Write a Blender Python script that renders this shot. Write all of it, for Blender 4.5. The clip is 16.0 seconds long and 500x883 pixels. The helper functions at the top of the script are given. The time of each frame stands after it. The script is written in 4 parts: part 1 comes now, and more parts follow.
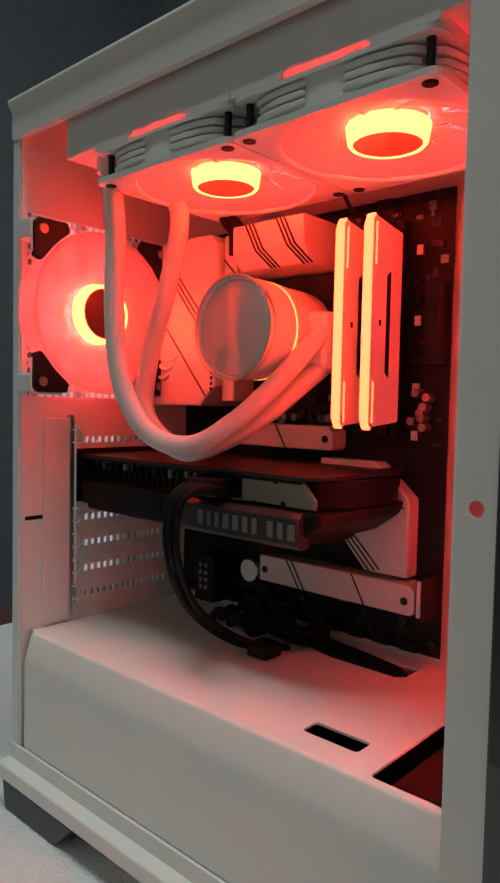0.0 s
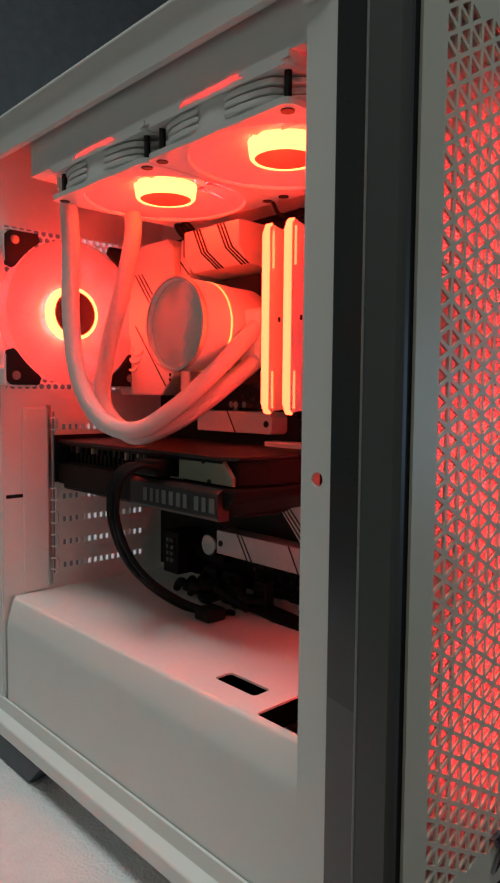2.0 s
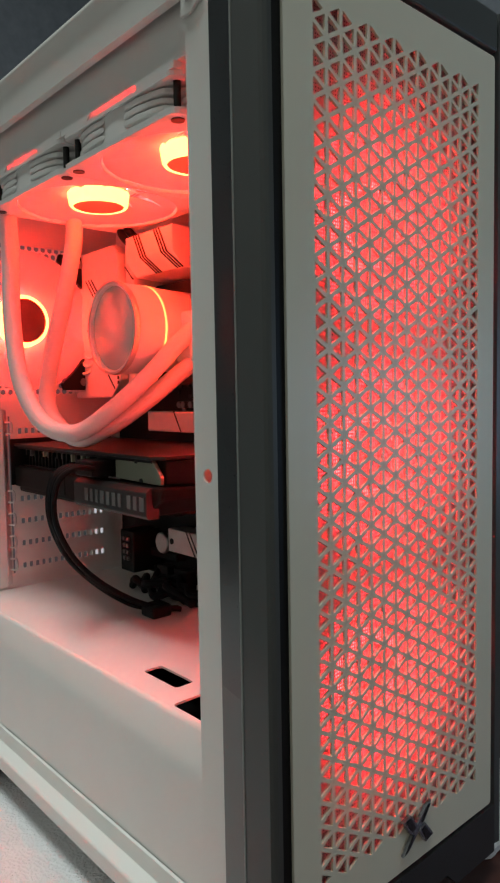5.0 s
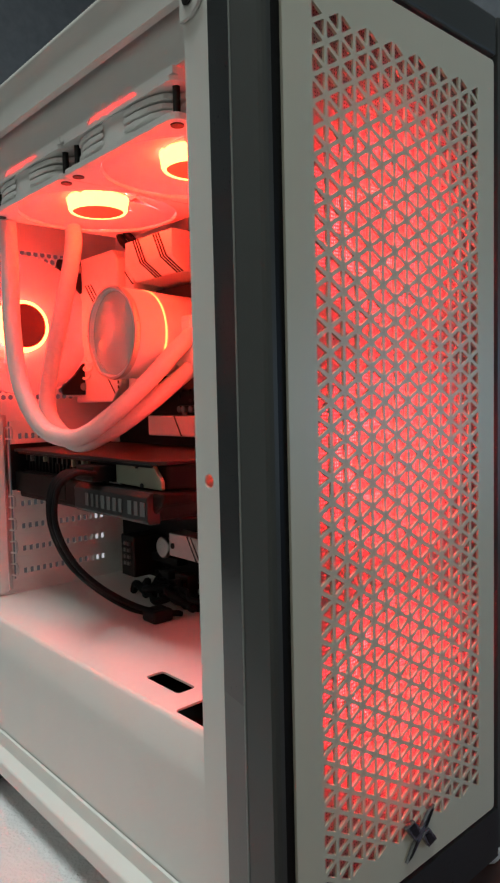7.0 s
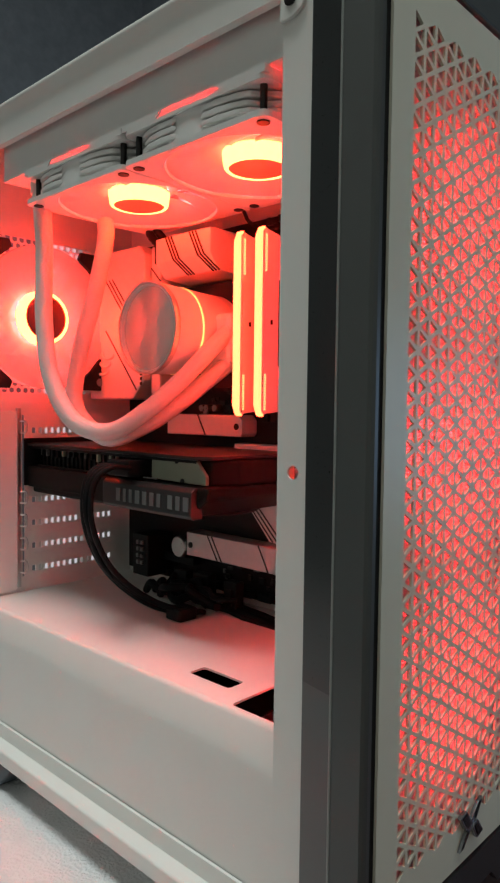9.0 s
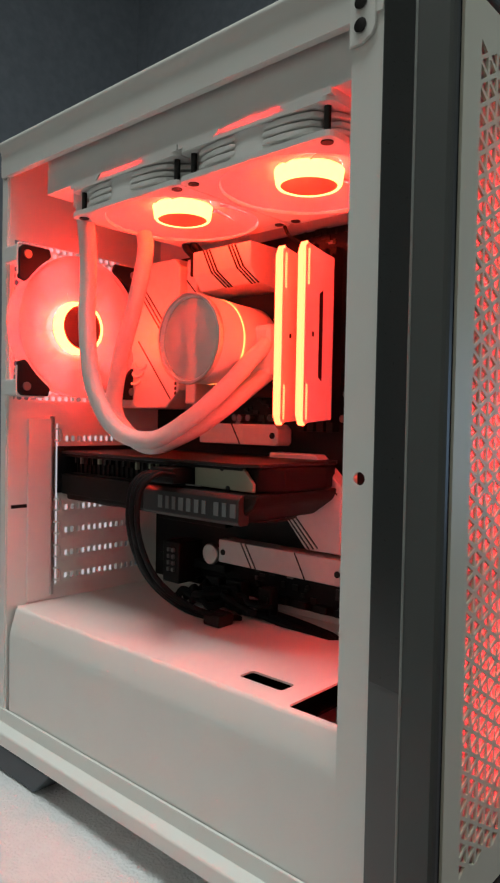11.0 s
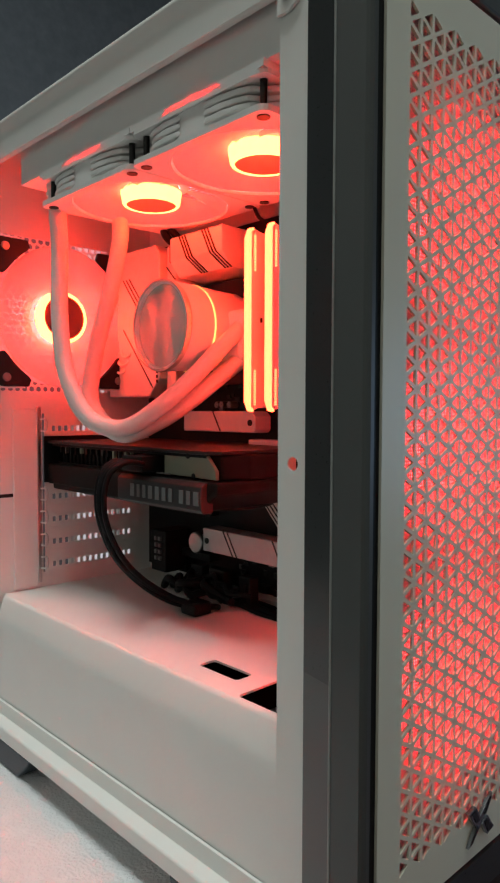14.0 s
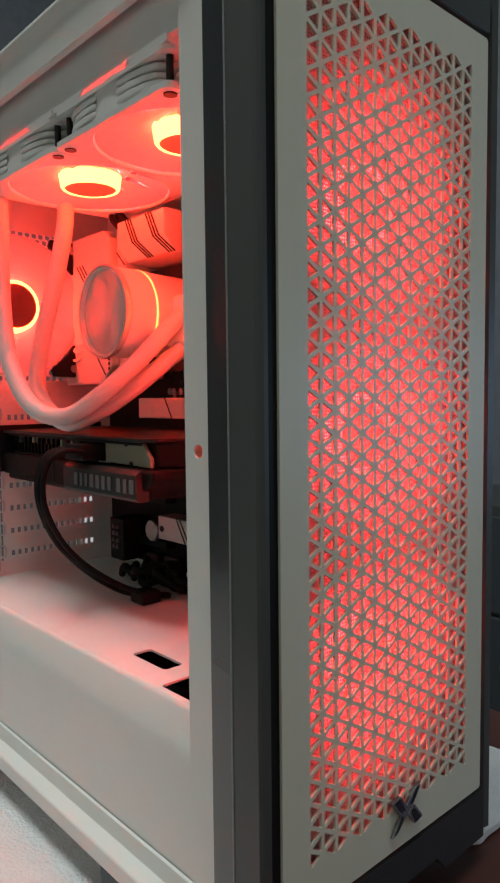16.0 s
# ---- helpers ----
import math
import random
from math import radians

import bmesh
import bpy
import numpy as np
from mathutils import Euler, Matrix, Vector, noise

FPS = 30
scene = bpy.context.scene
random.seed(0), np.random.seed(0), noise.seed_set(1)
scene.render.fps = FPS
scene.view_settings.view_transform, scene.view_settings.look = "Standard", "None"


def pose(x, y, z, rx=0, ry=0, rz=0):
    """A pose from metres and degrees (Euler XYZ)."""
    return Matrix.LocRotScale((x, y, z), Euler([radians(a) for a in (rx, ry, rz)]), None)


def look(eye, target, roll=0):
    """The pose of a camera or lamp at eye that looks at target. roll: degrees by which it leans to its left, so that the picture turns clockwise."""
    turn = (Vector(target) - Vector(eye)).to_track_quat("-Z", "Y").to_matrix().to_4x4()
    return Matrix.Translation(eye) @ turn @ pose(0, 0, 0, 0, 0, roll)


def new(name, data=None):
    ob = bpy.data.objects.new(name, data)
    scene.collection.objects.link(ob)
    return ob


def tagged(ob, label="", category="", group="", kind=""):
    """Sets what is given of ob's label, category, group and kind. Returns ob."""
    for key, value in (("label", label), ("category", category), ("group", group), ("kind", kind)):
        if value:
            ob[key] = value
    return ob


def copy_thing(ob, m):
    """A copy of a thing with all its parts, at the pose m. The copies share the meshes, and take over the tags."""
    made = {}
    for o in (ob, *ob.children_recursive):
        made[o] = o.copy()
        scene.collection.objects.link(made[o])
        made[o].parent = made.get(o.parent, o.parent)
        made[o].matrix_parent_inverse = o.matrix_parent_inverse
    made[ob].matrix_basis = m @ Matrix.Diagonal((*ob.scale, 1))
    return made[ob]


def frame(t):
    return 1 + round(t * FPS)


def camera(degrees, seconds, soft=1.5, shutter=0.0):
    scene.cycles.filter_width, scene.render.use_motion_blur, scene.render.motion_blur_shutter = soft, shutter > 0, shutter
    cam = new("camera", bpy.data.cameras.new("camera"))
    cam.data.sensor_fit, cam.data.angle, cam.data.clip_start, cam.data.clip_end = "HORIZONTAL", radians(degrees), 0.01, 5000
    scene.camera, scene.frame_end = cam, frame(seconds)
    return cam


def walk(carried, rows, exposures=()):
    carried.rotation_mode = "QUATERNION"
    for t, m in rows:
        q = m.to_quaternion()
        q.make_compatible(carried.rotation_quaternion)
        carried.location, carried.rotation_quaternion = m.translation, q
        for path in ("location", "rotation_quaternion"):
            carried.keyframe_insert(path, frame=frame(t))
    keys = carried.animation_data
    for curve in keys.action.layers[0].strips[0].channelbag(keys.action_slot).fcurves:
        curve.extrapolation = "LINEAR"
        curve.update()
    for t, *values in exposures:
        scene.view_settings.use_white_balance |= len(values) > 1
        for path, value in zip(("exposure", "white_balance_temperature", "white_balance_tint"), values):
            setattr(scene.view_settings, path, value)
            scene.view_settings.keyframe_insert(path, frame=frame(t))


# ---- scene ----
cam = camera(39.7, 16.0, soft=2.2)
PATH = [
    (0, (0.117, -0.265, 0.29), (-1.222, 1.216, 0.183), 1.2),
    (0.5, (0.134, -0.271, 0.288), (-1.202, 1.214, 0.182), 1.1),
    (1, (0.152, -0.273, 0.287), (-1.213, 1.186, 0.195), 1.3),
    (1.5, (0.183, -0.257, 0.289), (-1.243, 1.14, 0.168), 0.7),
    (2, (0.213, -0.242, 0.289), (-1.245, 1.121, 0.155), 0.5),
    (2.5, (0.233, -0.233, 0.289), (-1.258, 1.095, 0.172), 0.1),
    (3, (0.248, -0.224, 0.289), (-1.24, 1.107, 0.158), 0.5),
    (3.5, (0.257, -0.215, 0.29), (-1.235, 1.11, 0.146), 0.6),
    (4, (0.262, -0.205, 0.289), (-1.225, 1.124, 0.138), -0.3),
    (6.5, (0.262, -0.205, 0.289), (-1.232, 1.12, 0.163), -1.2),
    (7, (0.261, -0.205, 0.29), (-1.231, 1.121, 0.162), -1.3),
    (7.5, (0.254, -0.214, 0.29), (-1.239, 1.11, 0.165), -0.5),
    (8, (0.241, -0.228, 0.285), (-1.241, 1.109, 0.165), 0.5),
    (8.5, (0.228, -0.24, 0.281), (-1.195, 1.16, 0.148), 0.5),
    (9, (0.216, -0.258, 0.281), (-1.159, 1.191, 0.186), 0.7),
    (9.5, (0.204, -0.275, 0.28), (-1.135, 1.208, 0.188), 0.8),
    (10, (0.195, -0.288, 0.279), (-1.119, 1.218, 0.193), 1.0),
    (10.2, (0.192, -0.292, 0.278), (-1.129, 1.207, 0.209), 1.2),
    (12.3, (0.196, -0.296, 0.278), (-1.165, 1.168, 0.222), 1.0),
    (12.5, (0.197, -0.289, 0.276), (-1.174, 1.165, 0.217), 1.2),
    (13, (0.209, -0.277, 0.276), (-1.187, 1.154, 0.206), 1.3),
    (13.5, (0.219, -0.265, 0.276), (-1.199, 1.144, 0.205), 0.9),
    (14, (0.23, -0.248, 0.276), (-1.216, 1.13, 0.187), 0.2),
    (14.5, (0.24, -0.236, 0.275), (-1.237, 1.109, 0.183), -0.3),
    (15, (0.25, -0.224, 0.275), (-1.233, 1.115, 0.168), -0.8),
    (15.5, (0.256, -0.212, 0.275), (-1.227, 1.124, 0.152), -0.7),
    (16, (0.261, -0.204, 0.276), (-1.215, 1.14, 0.146), -0.6),
]
EXPOSURES = [(0.0, -0.2), (2.0, -0.18), (3.5, -0.14), (4.0, 0.26), (6.5, 0.32), (9.0, 0.35), (12.5, 0.35), (16.0, 0.27)]
walk(cam, [(t, look(eye, target, roll)) for t, eye, target, roll in PATH], exposures=EXPOSURES)

# ---- world and light ----
world = bpy.data.worlds.new("room_light")
scene.world = world
world.use_nodes = True
world.node_tree.nodes["Background"].inputs[0].default_value = (0.92, 1.0, 0.92, 1)
world.node_tree.nodes["Background"].inputs[1].default_value = 0.02
GROUND = -0.018


def area_lamp(name, m, sx, sy, power, colour):
    data = bpy.data.lights.new(name, "AREA")
    data.shape, data.size, data.size_y, data.energy, data.color = "RECTANGLE", sx, sy, power, colour
    ob = new(name, data)
    ob.matrix_world = m
    return ob


area_lamp("ceiling_lamp_light", look((0.05, -0.36, 2.50), (0.0, -0.12, 0.2)), 1.5, 0.6, 27.5, (0.92, 1.0, 0.965))
area_lamp("screen_light", look((0.50, 0.66, 0.27), (0.05, 0.16, 0.27)), 0.25, 0.25, 0.38, (0.42, 0.66, 1.0))


# ---- materials ----
def material(name, base, rough=0.5, metal=0.0, grain=0.06, scale=60.0, bump=0.0, bump_scale=900.0, coat=0.0, wear=0.0, depth=0.0006, shine=0.5):
    m = bpy.data.materials.new(name)
    m.use_nodes = True
    nt = m.node_tree
    p = nt.nodes["Principled BSDF"]
    p.inputs["Metallic"].default_value = metal
    p.inputs["Coat Weight"].default_value = coat
    p.inputs["Specular IOR Level"].default_value = shine
    tc = nt.nodes.new("ShaderNodeTexCoord")
    big = nt.nodes.new("ShaderNodeTexNoise")
    big.inputs["Scale"].default_value, big.inputs["Detail"].default_value = scale, 4
    nt.links.new(tc.outputs["Object"], big.inputs["Vector"])
    mix = nt.nodes.new("ShaderNodeMix")
    mix.data_type = "RGBA"
    mix.inputs[6].default_value = (*[c * (1 - grain) for c in base], 1)
    mix.inputs[7].default_value = (*[min(1, c * (1 + grain)) for c in base], 1)
    nt.links.new(big.outputs["Fac"], mix.inputs[0])
    nt.links.new(mix.outputs[2], p.inputs["Base Color"])
    rr = nt.nodes.new("ShaderNodeMapRange")
    rr.inputs["To Min"].default_value, rr.inputs["To Max"].default_value = max(0.02, rough - 0.07 - wear), min(1, rough + 0.07 + wear)
    fine = nt.nodes.new("ShaderNodeTexNoise")
    fine.inputs["Scale"].default_value, fine.inputs["Detail"].default_value = bump_scale, 3
    nt.links.new(tc.outputs["Object"], fine.inputs["Vector"])
    nt.links.new(fine.outputs["Fac"], rr.inputs["Value"])
    nt.links.new(rr.outputs["Result"], p.inputs["Roughness"])
    if bump:
        b = nt.nodes.new("ShaderNodeBump")
        b.inputs["Strength"].default_value, b.inputs["Distance"].default_value = bump, depth
        nt.links.new(fine.outputs["Fac"], b.inputs["Height"])
        nt.links.new(b.outputs["Normal"], p.inputs["Normal"])
    return m


def glow(name, colour, strength):
    m = bpy.data.materials.new(name)
    m.use_nodes = True
    p = m.node_tree.nodes["Principled BSDF"]
    p.inputs["Base Color"].default_value = (0.7, 0.6, 0.58, 1)
    p.inputs["Emission Color"].default_value = (*colour, 1)
    p.inputs["Emission Strength"].default_value = strength
    return m


def frosted(name, colour, through_share=0.5, clear=0.0, gloss=0.12):
    """Milky plastic that lets light through."""
    m = bpy.data.materials.new(name)
    m.use_nodes = True
    nt = m.node_tree
    nt.nodes.remove(nt.nodes["Principled BSDF"])
    out = nt.nodes["Material Output"]
    d, t, g, c = (nt.nodes.new("ShaderNodeBsdf" + k) for k in ("Diffuse", "Translucent", "Glossy", "Transparent"))
    for n in (d, t):
        n.inputs["Color"].default_value = (*colour, 1)
    g.inputs["Roughness"].default_value = 0.25
    a, b, e = (nt.nodes.new("ShaderNodeMixShader") for _ in range(3))
    a.inputs[0].default_value, b.inputs[0].default_value, e.inputs[0].default_value = through_share, gloss, clear
    nt.links.new(d.outputs[0], a.inputs[1]), nt.links.new(t.outputs[0], a.inputs[2])
    nt.links.new(a.outputs[0], b.inputs[1]), nt.links.new(g.outputs[0], b.inputs[2])
    nt.links.new(b.outputs[0], e.inputs[1]), nt.links.new(c.outputs[0], e.inputs[2])
    nt.links.new(e.outputs[0], out.inputs[0])
    return m


def filter_mesh(name, colour, pitch, hole):
    """Fine woven dust filter: small round holes in translucent cloth."""
    m = frosted(name, colour, 0.58, 0.0, 0.02)
    nt = m.node_tree
    e = [n for n in nt.nodes if n.type == "MIX_SHADER" and n.outputs[0].links[0].to_node.type == "OUTPUT_MATERIAL"][0]
    tc = nt.nodes.new("ShaderNodeTexCoord")
    sep, com = nt.nodes.new("ShaderNodeSeparateXYZ"), nt.nodes.new("ShaderNodeCombineXYZ")
    nt.links.new(tc.outputs["Object"], sep.inputs[0])
    nt.links.new(sep.outputs["Y"], com.inputs["X"]), nt.links.new(sep.outputs["Z"], com.inputs["Y"])
    v = nt.nodes.new("ShaderNodeTexVoronoi")
    v.voronoi_dimensions = "2D"
    v.inputs["Scale"].default_value, v.inputs["Randomness"].default_value = 1 / pitch, 0.0
    nt.links.new(com.outputs[0], v.inputs["Vector"])
    lt = nt.nodes.new("ShaderNodeMath")
    lt.operation = "LESS_THAN"
    lt.inputs[1].default_value = hole
    nt.links.new(v.outputs["Distance"], lt.inputs[0])
    nt.links.new(lt.outputs[0], e.inputs[0])
    return m


WHITE = material("white_powder_coat", (0.80, 0.80, 0.77), 0.40, grain=0.03, scale=25, bump=0.045, bump_scale=1400)
WHITE_PLASTIC = material("white_plastic", (0.8, 0.79, 0.77), 0.4, grain=0.03, bump=0.05)
PANEL_WHITE = material("front_white_paint", (0.86, 0.84, 0.70), 0.36, grain=0.03, scale=18, bump=0.1, bump_scale=1600)
BEZEL = material("dark_grey_plastic", (0.074, 0.082, 0.082), 0.36, grain=0.06, bump=0.03, bump_scale=2600, wear=-0.05)
# Darker copy of the bezel plastic, for a painted reflection and painted shade.
BEZEL_DARKENED = material("darkened_bezel_plastic", (0.030, 0.033, 0.033), 0.28, grain=0.05, wear=-0.055)
# Pale tone for a highlight painted along the bezel ridge.
RIDGE = material("ridge_highlight", (0.24, 0.26, 0.25), 0.4, grain=0.3, scale=90)
BLACK = material("black_plastic", (0.007, 0.007, 0.008), 0.48, grain=0.2, bump=0.1, shine=0.25)
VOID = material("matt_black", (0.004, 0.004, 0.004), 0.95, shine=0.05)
RUBBER = material("dark_rubber", (0.03, 0.03, 0.032), 0.7, grain=0.15, bump=0.2)
FOOT = material("blue_grey_foot", (0.06, 0.072, 0.085), 0.5, grain=0.1, bump=0.1)
STEEL = material("bare_steel", (0.6, 0.6, 0.6), 0.3, 1.0, grain=0.08)
SCREW = material("black_oxide_screw", (0.03, 0.028, 0.028), 0.35, 0.8, grain=0.2)
SILVER = material("brushed_silver", (0.72, 0.71, 0.7), 0.38, 0.25, grain=0.06, scale=200, bump=0.1, bump_scale=2500)
GROOVE = material("groove_black", (0.02, 0.018, 0.018), 0.5)
PCB = material("black_circuit_board", (0.007, 0.006, 0.007), 0.45, grain=0.5, scale=220, bump=0.35, bump_scale=500, shine=0.25)
CHIP = material("dark_chip", (0.014, 0.014, 0.015), 0.3, grain=0.3)
CAP = material("capacitor_metal", (0.28, 0.27, 0.27), 0.3, 0.8)
GPU_DARK = material("satin_black_shroud", (0.008, 0.007, 0.007), 0.52, grain=0.2, bump=0.1, shine=0.16)
GPU_PLATE = material("gunmetal_backplate", (0.018, 0.016, 0.016), 0.40, 0.0, grain=0.15, bump=0.08, shine=0.35)
GPU_LABEL = material("grey_label_band", (0.034, 0.034, 0.035), 0.45, 0.2, grain=0.08, bump=0.1)
GPU_GREY = material("pale_grey_cover", (0.30, 0.32, 0.24), 0.3, 0.3, grain=0.05)
LETTER = material("pale_letter", (0.15, 0.16, 0.16), 0.5)
SLEEVE = material("white_sleeved_hose", (0.75, 0.72, 0.7), 0.6, grain=0.05, scale=300, bump=0.5, bump_scale=1500)
CABLE = material("black_cable", (0.005, 0.005, 0.006), 0.6, grain=0.2, bump=0.15, shine=0.15)
ALU = material("rim_metal", (0.6, 0.58, 0.55), 0.3, 0.7)
FINS = material("white_radiator_fins", (0.55, 0.54, 0.53), 0.5, grain=0.15, scale=500)
MIRROR = material("smoked_mirror", (0.82, 0.75, 0.70), 0.2, 0.55, grain=0.0)
BADGE = material("badge_gunmetal", (0.32, 0.33, 0.36), 0.25, 0.9)
BADGE_DARK = material("badge_black", (0.008, 0.008, 0.01), 0.25)
ROTOR = frosted("milky_rotor", (0.88, 0.84, 0.83), 0.7, gloss=0.05)
ROTOR_CLEAR = frosted("clear_milky_rotor", (0.88, 0.82, 0.82), 0.62, clear=0.42)
FILTER = filter_mesh("dust_filter", (0.80, 0.72, 0.69), 0.0017, 0.30)
LED = glow("red_led_ring", (1.0, 0.036, 0.0085), 44.0)
# Strong red for a hidden emitter added behind the blades.
FILL_CORE = glow("red_fill_core", (1.0, 0.022, 0.024), 420.0)
LED_FRONT = glow("red_led_front", (1.0, 0.030, 0.034), 26.0)
FILL_FRONT = glow("red_fill_front", (1.0, 0.018, 0.024), 12.0)
# Unseen extra ring, added to spread red light behind the dust filter.
FILL_RIM = glow("red_fill_rim", (1.0, 0.024, 0.032), 11.0)
# Hub cap's base colour carries the red of the ring's light.
HUB = frosted("red_tinted_hub", (0.75, 0.36, 0.33), 0.45)
RAM_LED = glow("memory_light", (1.0, 0.043, 0.013), 16.0)
PUMP_LED = glow("pump_light_line", (1.0, 0.3, 0.06), 3.0)
FOAM = material("white_foam_sheet", (0.84, 0.84, 0.85), 0.6, grain=0.07, scale=60, bump=1.0, bump_scale=420, depth=0.0022)
TABLE = material("red_brown_wood", (0.09, 0.03, 0.022), 0.35, grain=0.35, scale=14)
WALL = material("grey_blue_wall", (0.22, 0.245, 0.285), 0.85, grain=0.22, scale=26, bump=0.6, bump_scale=90)
PLAIN = material("plain_room_paint", (0.66, 0.64, 0.59), 0.85, grain=0.06, scale=4)
DARKFLOOR = material("dark_floor", (0.06, 0.055, 0.05), 0.6, grain=0.2, scale=6)
CEIL = material("ceiling_paint", (0.6, 0.6, 0.58), 0.85, grain=0.04, scale=4)


# ---- mesh helpers ----
def finish(name, bm, mtl, parent=None, label="", smooth=False):
    me = bpy.data.meshes.new(name)
    bmesh.ops.recalc_face_normals(bm, faces=bm.faces)
    bm.to_mesh(me)
    bm.free()
    me.materials.append(mtl)
    if smooth:
        me.polygons.foreach_set("use_smooth", [True] * len(me.polygons))
        me.set_sharp_from_angle(angle=radians(35))
    ob = new(name, me)
    if parent:
        ob.parent = parent
    if label:
        tagged(ob, label)
    return ob


def part(name, bm, mtl, parent, label="", smooth=False):
    return finish(name, bm, mtl, parent, label, smooth)


def thing(name, label, category, group="", at=(0, 0, 0)):
    ob = new(name)
    ob.empty_display_size = 0.02
    ob.location = at
    return tagged(ob, label, category, group)


def box(x0, x1, y0, y1, z0, z1, bevel=0.0, bm=None):
    b = bm or bmesh.new()
    v = [b.verts.new((x, y, z)) for x in (x0, x1) for y in (y0, y1) for z in (z0, z1)]
    fs = [b.faces.new([v[i] for i in q]) for q in ((0, 1, 3, 2), (4, 6, 7, 5), (0, 4, 5, 1), (2, 3, 7, 6), (0, 2, 6, 4), (1, 5, 7, 3))]
    if bevel:
        bmesh.ops.bevel(b, geom=list({e for f in fs for e in f.edges}), offset=bevel, segments=2, affect="EDGES", profile=0.5)
    return b


AXES = {"x": lambda u, v, w: (w, u, v), "y": lambda u, v, w: (u, w, v), "z": lambda u, v, w: (u, v, w)}


def prism(poly, axis, lo, hi, bevel=0.0, bm=None):
    """A polygon in the plane across an axis, drawn out from lo to hi."""
    b = bm or bmesh.new()
    f = AXES[axis]
    a = [b.verts.new(f(u, v, lo)) for u, v in poly]
    c = [b.verts.new(f(u, v, hi)) for u, v in poly]
    n = len(poly)
    fs = [b.faces.new(a), b.faces.new(c[::-1])]
    fs += [b.faces.new((a[i], a[(i + 1) % n], c[(i + 1) % n], c[i])) for i in range(n)]
    if bevel:
        bmesh.ops.bevel(b, geom=list({e for q in fs for e in q.edges}), offset=bevel, segments=2, affect="EDGES", profile=0.5)
    return b


def lathe(profile, axis, cu, cv, seg=48, bm=None, closed=False):
    """Turn (radius, along) pairs round an axis through (cu, cv)."""
    b = bm or bmesh.new()
    f = AXES[axis]
    rings = []
    for r, w in profile:
        if r < 1e-6:
            rings.append([b.verts.new(f(cu, cv, w))] * seg)
        else:
            rings.append([b.verts.new(f(cu + r * math.cos(2 * math.pi * i / seg), cv + r * math.sin(2 * math.pi * i / seg), w)) for i in range(seg)])
    pairs = list(zip(rings, rings[1:])) + ([(rings[-1], rings[0])] if closed else [])
    for p, q in pairs:
        for i in range(seg):
            j = (i + 1) % seg
            vs = []
            for v in (p[i], p[j], q[j], q[i]):
                if v not in vs:
                    vs.append(v)
            if len(vs) > 2:
                b.faces.new(vs)
    return b


def holed(outer, holes, axis, lo, hi):
    """A sheet with openings cut through it."""
    b = bmesh.new()
    f = AXES[axis]
    loops = []
    edges = []
    for poly in (outer, *holes):
        vs = [b.verts.new(f(u, v, lo)) for u, v in poly]
        es = [b.edges.new((vs[i], vs[(i + 1) % len(vs)])) for i in range(len(vs))]
        loops.append(vs)
        edges += es
    r = bmesh.ops.triangle_fill(b, edges=edges, use_beauty=True, use_dissolve=False)
    faces = [g for g in r["geom"] if isinstance(g, bmesh.types.BMFace)]
    ups = {}
    for vs, poly in zip(loops, (outer, *holes)):
        for v, (pu, pv) in zip(vs, poly):
            ups[v] = b.verts.new(f(pu, pv, hi))
    for q in faces:
        b.faces.new([ups[v] for v in reversed(q.verts)])
    for vs in loops:
        for i, v in enumerate(vs):
            w = vs[(i + 1) % len(vs)]
            b.faces.new((v, w, ups[w], ups[v]))
    return b


def circle(cu, cv, r, n=20, a0=0.0):
    return [(cu + r * math.cos(a0 + 2 * math.pi * i / n), cv + r * math.sin(a0 + 2 * math.pi * i / n)) for i in range(n)]


def rect(u0, u1, v0, v1, r=0.0, n=4):
    if not r:
        return [(u0, v0), (u1, v0), (u1, v1), (u0, v1)]
    out = []
    for cu, cv, a in ((u1 - r, v0 + r, -90), (u1 - r, v1 - r, 0), (u0 + r, v1 - r, 90), (u0 + r, v0 + r, 180)):
        out += [(cu + r * math.cos(radians(a + 90 * k / n)), cv + r * math.sin(radians(a + 90 * k / n))) for k in range(n + 1)]
    return out


def curve_through(points, steps=10):
    p = [Vector(q) for q in points]
    p = [2 * p[0] - p[1]] + p + [2 * p[-1] - p[-2]]
    out = []
    for a, b, c, d in zip(p, p[1:], p[2:], p[3:]):
        for k in range(steps):
            t = k / steps
            out.append(0.5 * (2 * b + (c - a) * t + (2 * a - 5 * b + 4 * c - d) * t * t + (3 * b - a - 3 * c + d) * t ** 3))
    return out + [p[-2]]


def tube(points, r, seg=16, steps=10, bm=None, rib=0.0, pitch=4):
    b = bm or bmesh.new()
    path = curve_through(points, steps)
    up = Vector((0.3, 0.2, 1)).normalized()
    rings = []
    for i, q in enumerate(path):
        d = (path[min(i + 1, len(path) - 1)] - path[max(i - 1, 0)]).normalized()
        s = d.cross(up)
        s = s.normalized() if s.length > 1e-4 else d.orthogonal().normalized()
        up = s.cross(d).normalized()
        rr = r * (1 + (rib if i % pitch == 0 else 0))
        rings.append([b.verts.new(q + rr * (math.cos(2 * math.pi * k / seg) * s + math.sin(2 * math.pi * k / seg) * up)) for k in range(seg)])
    for p, q in zip(rings, rings[1:]):
        for k in range(seg):
            b.faces.new((p[k], p[(k + 1) % seg], q[(k + 1) % seg], q[k]))
    b.faces.new(rings[0]), b.faces.new(rings[-1][::-1])
    return b


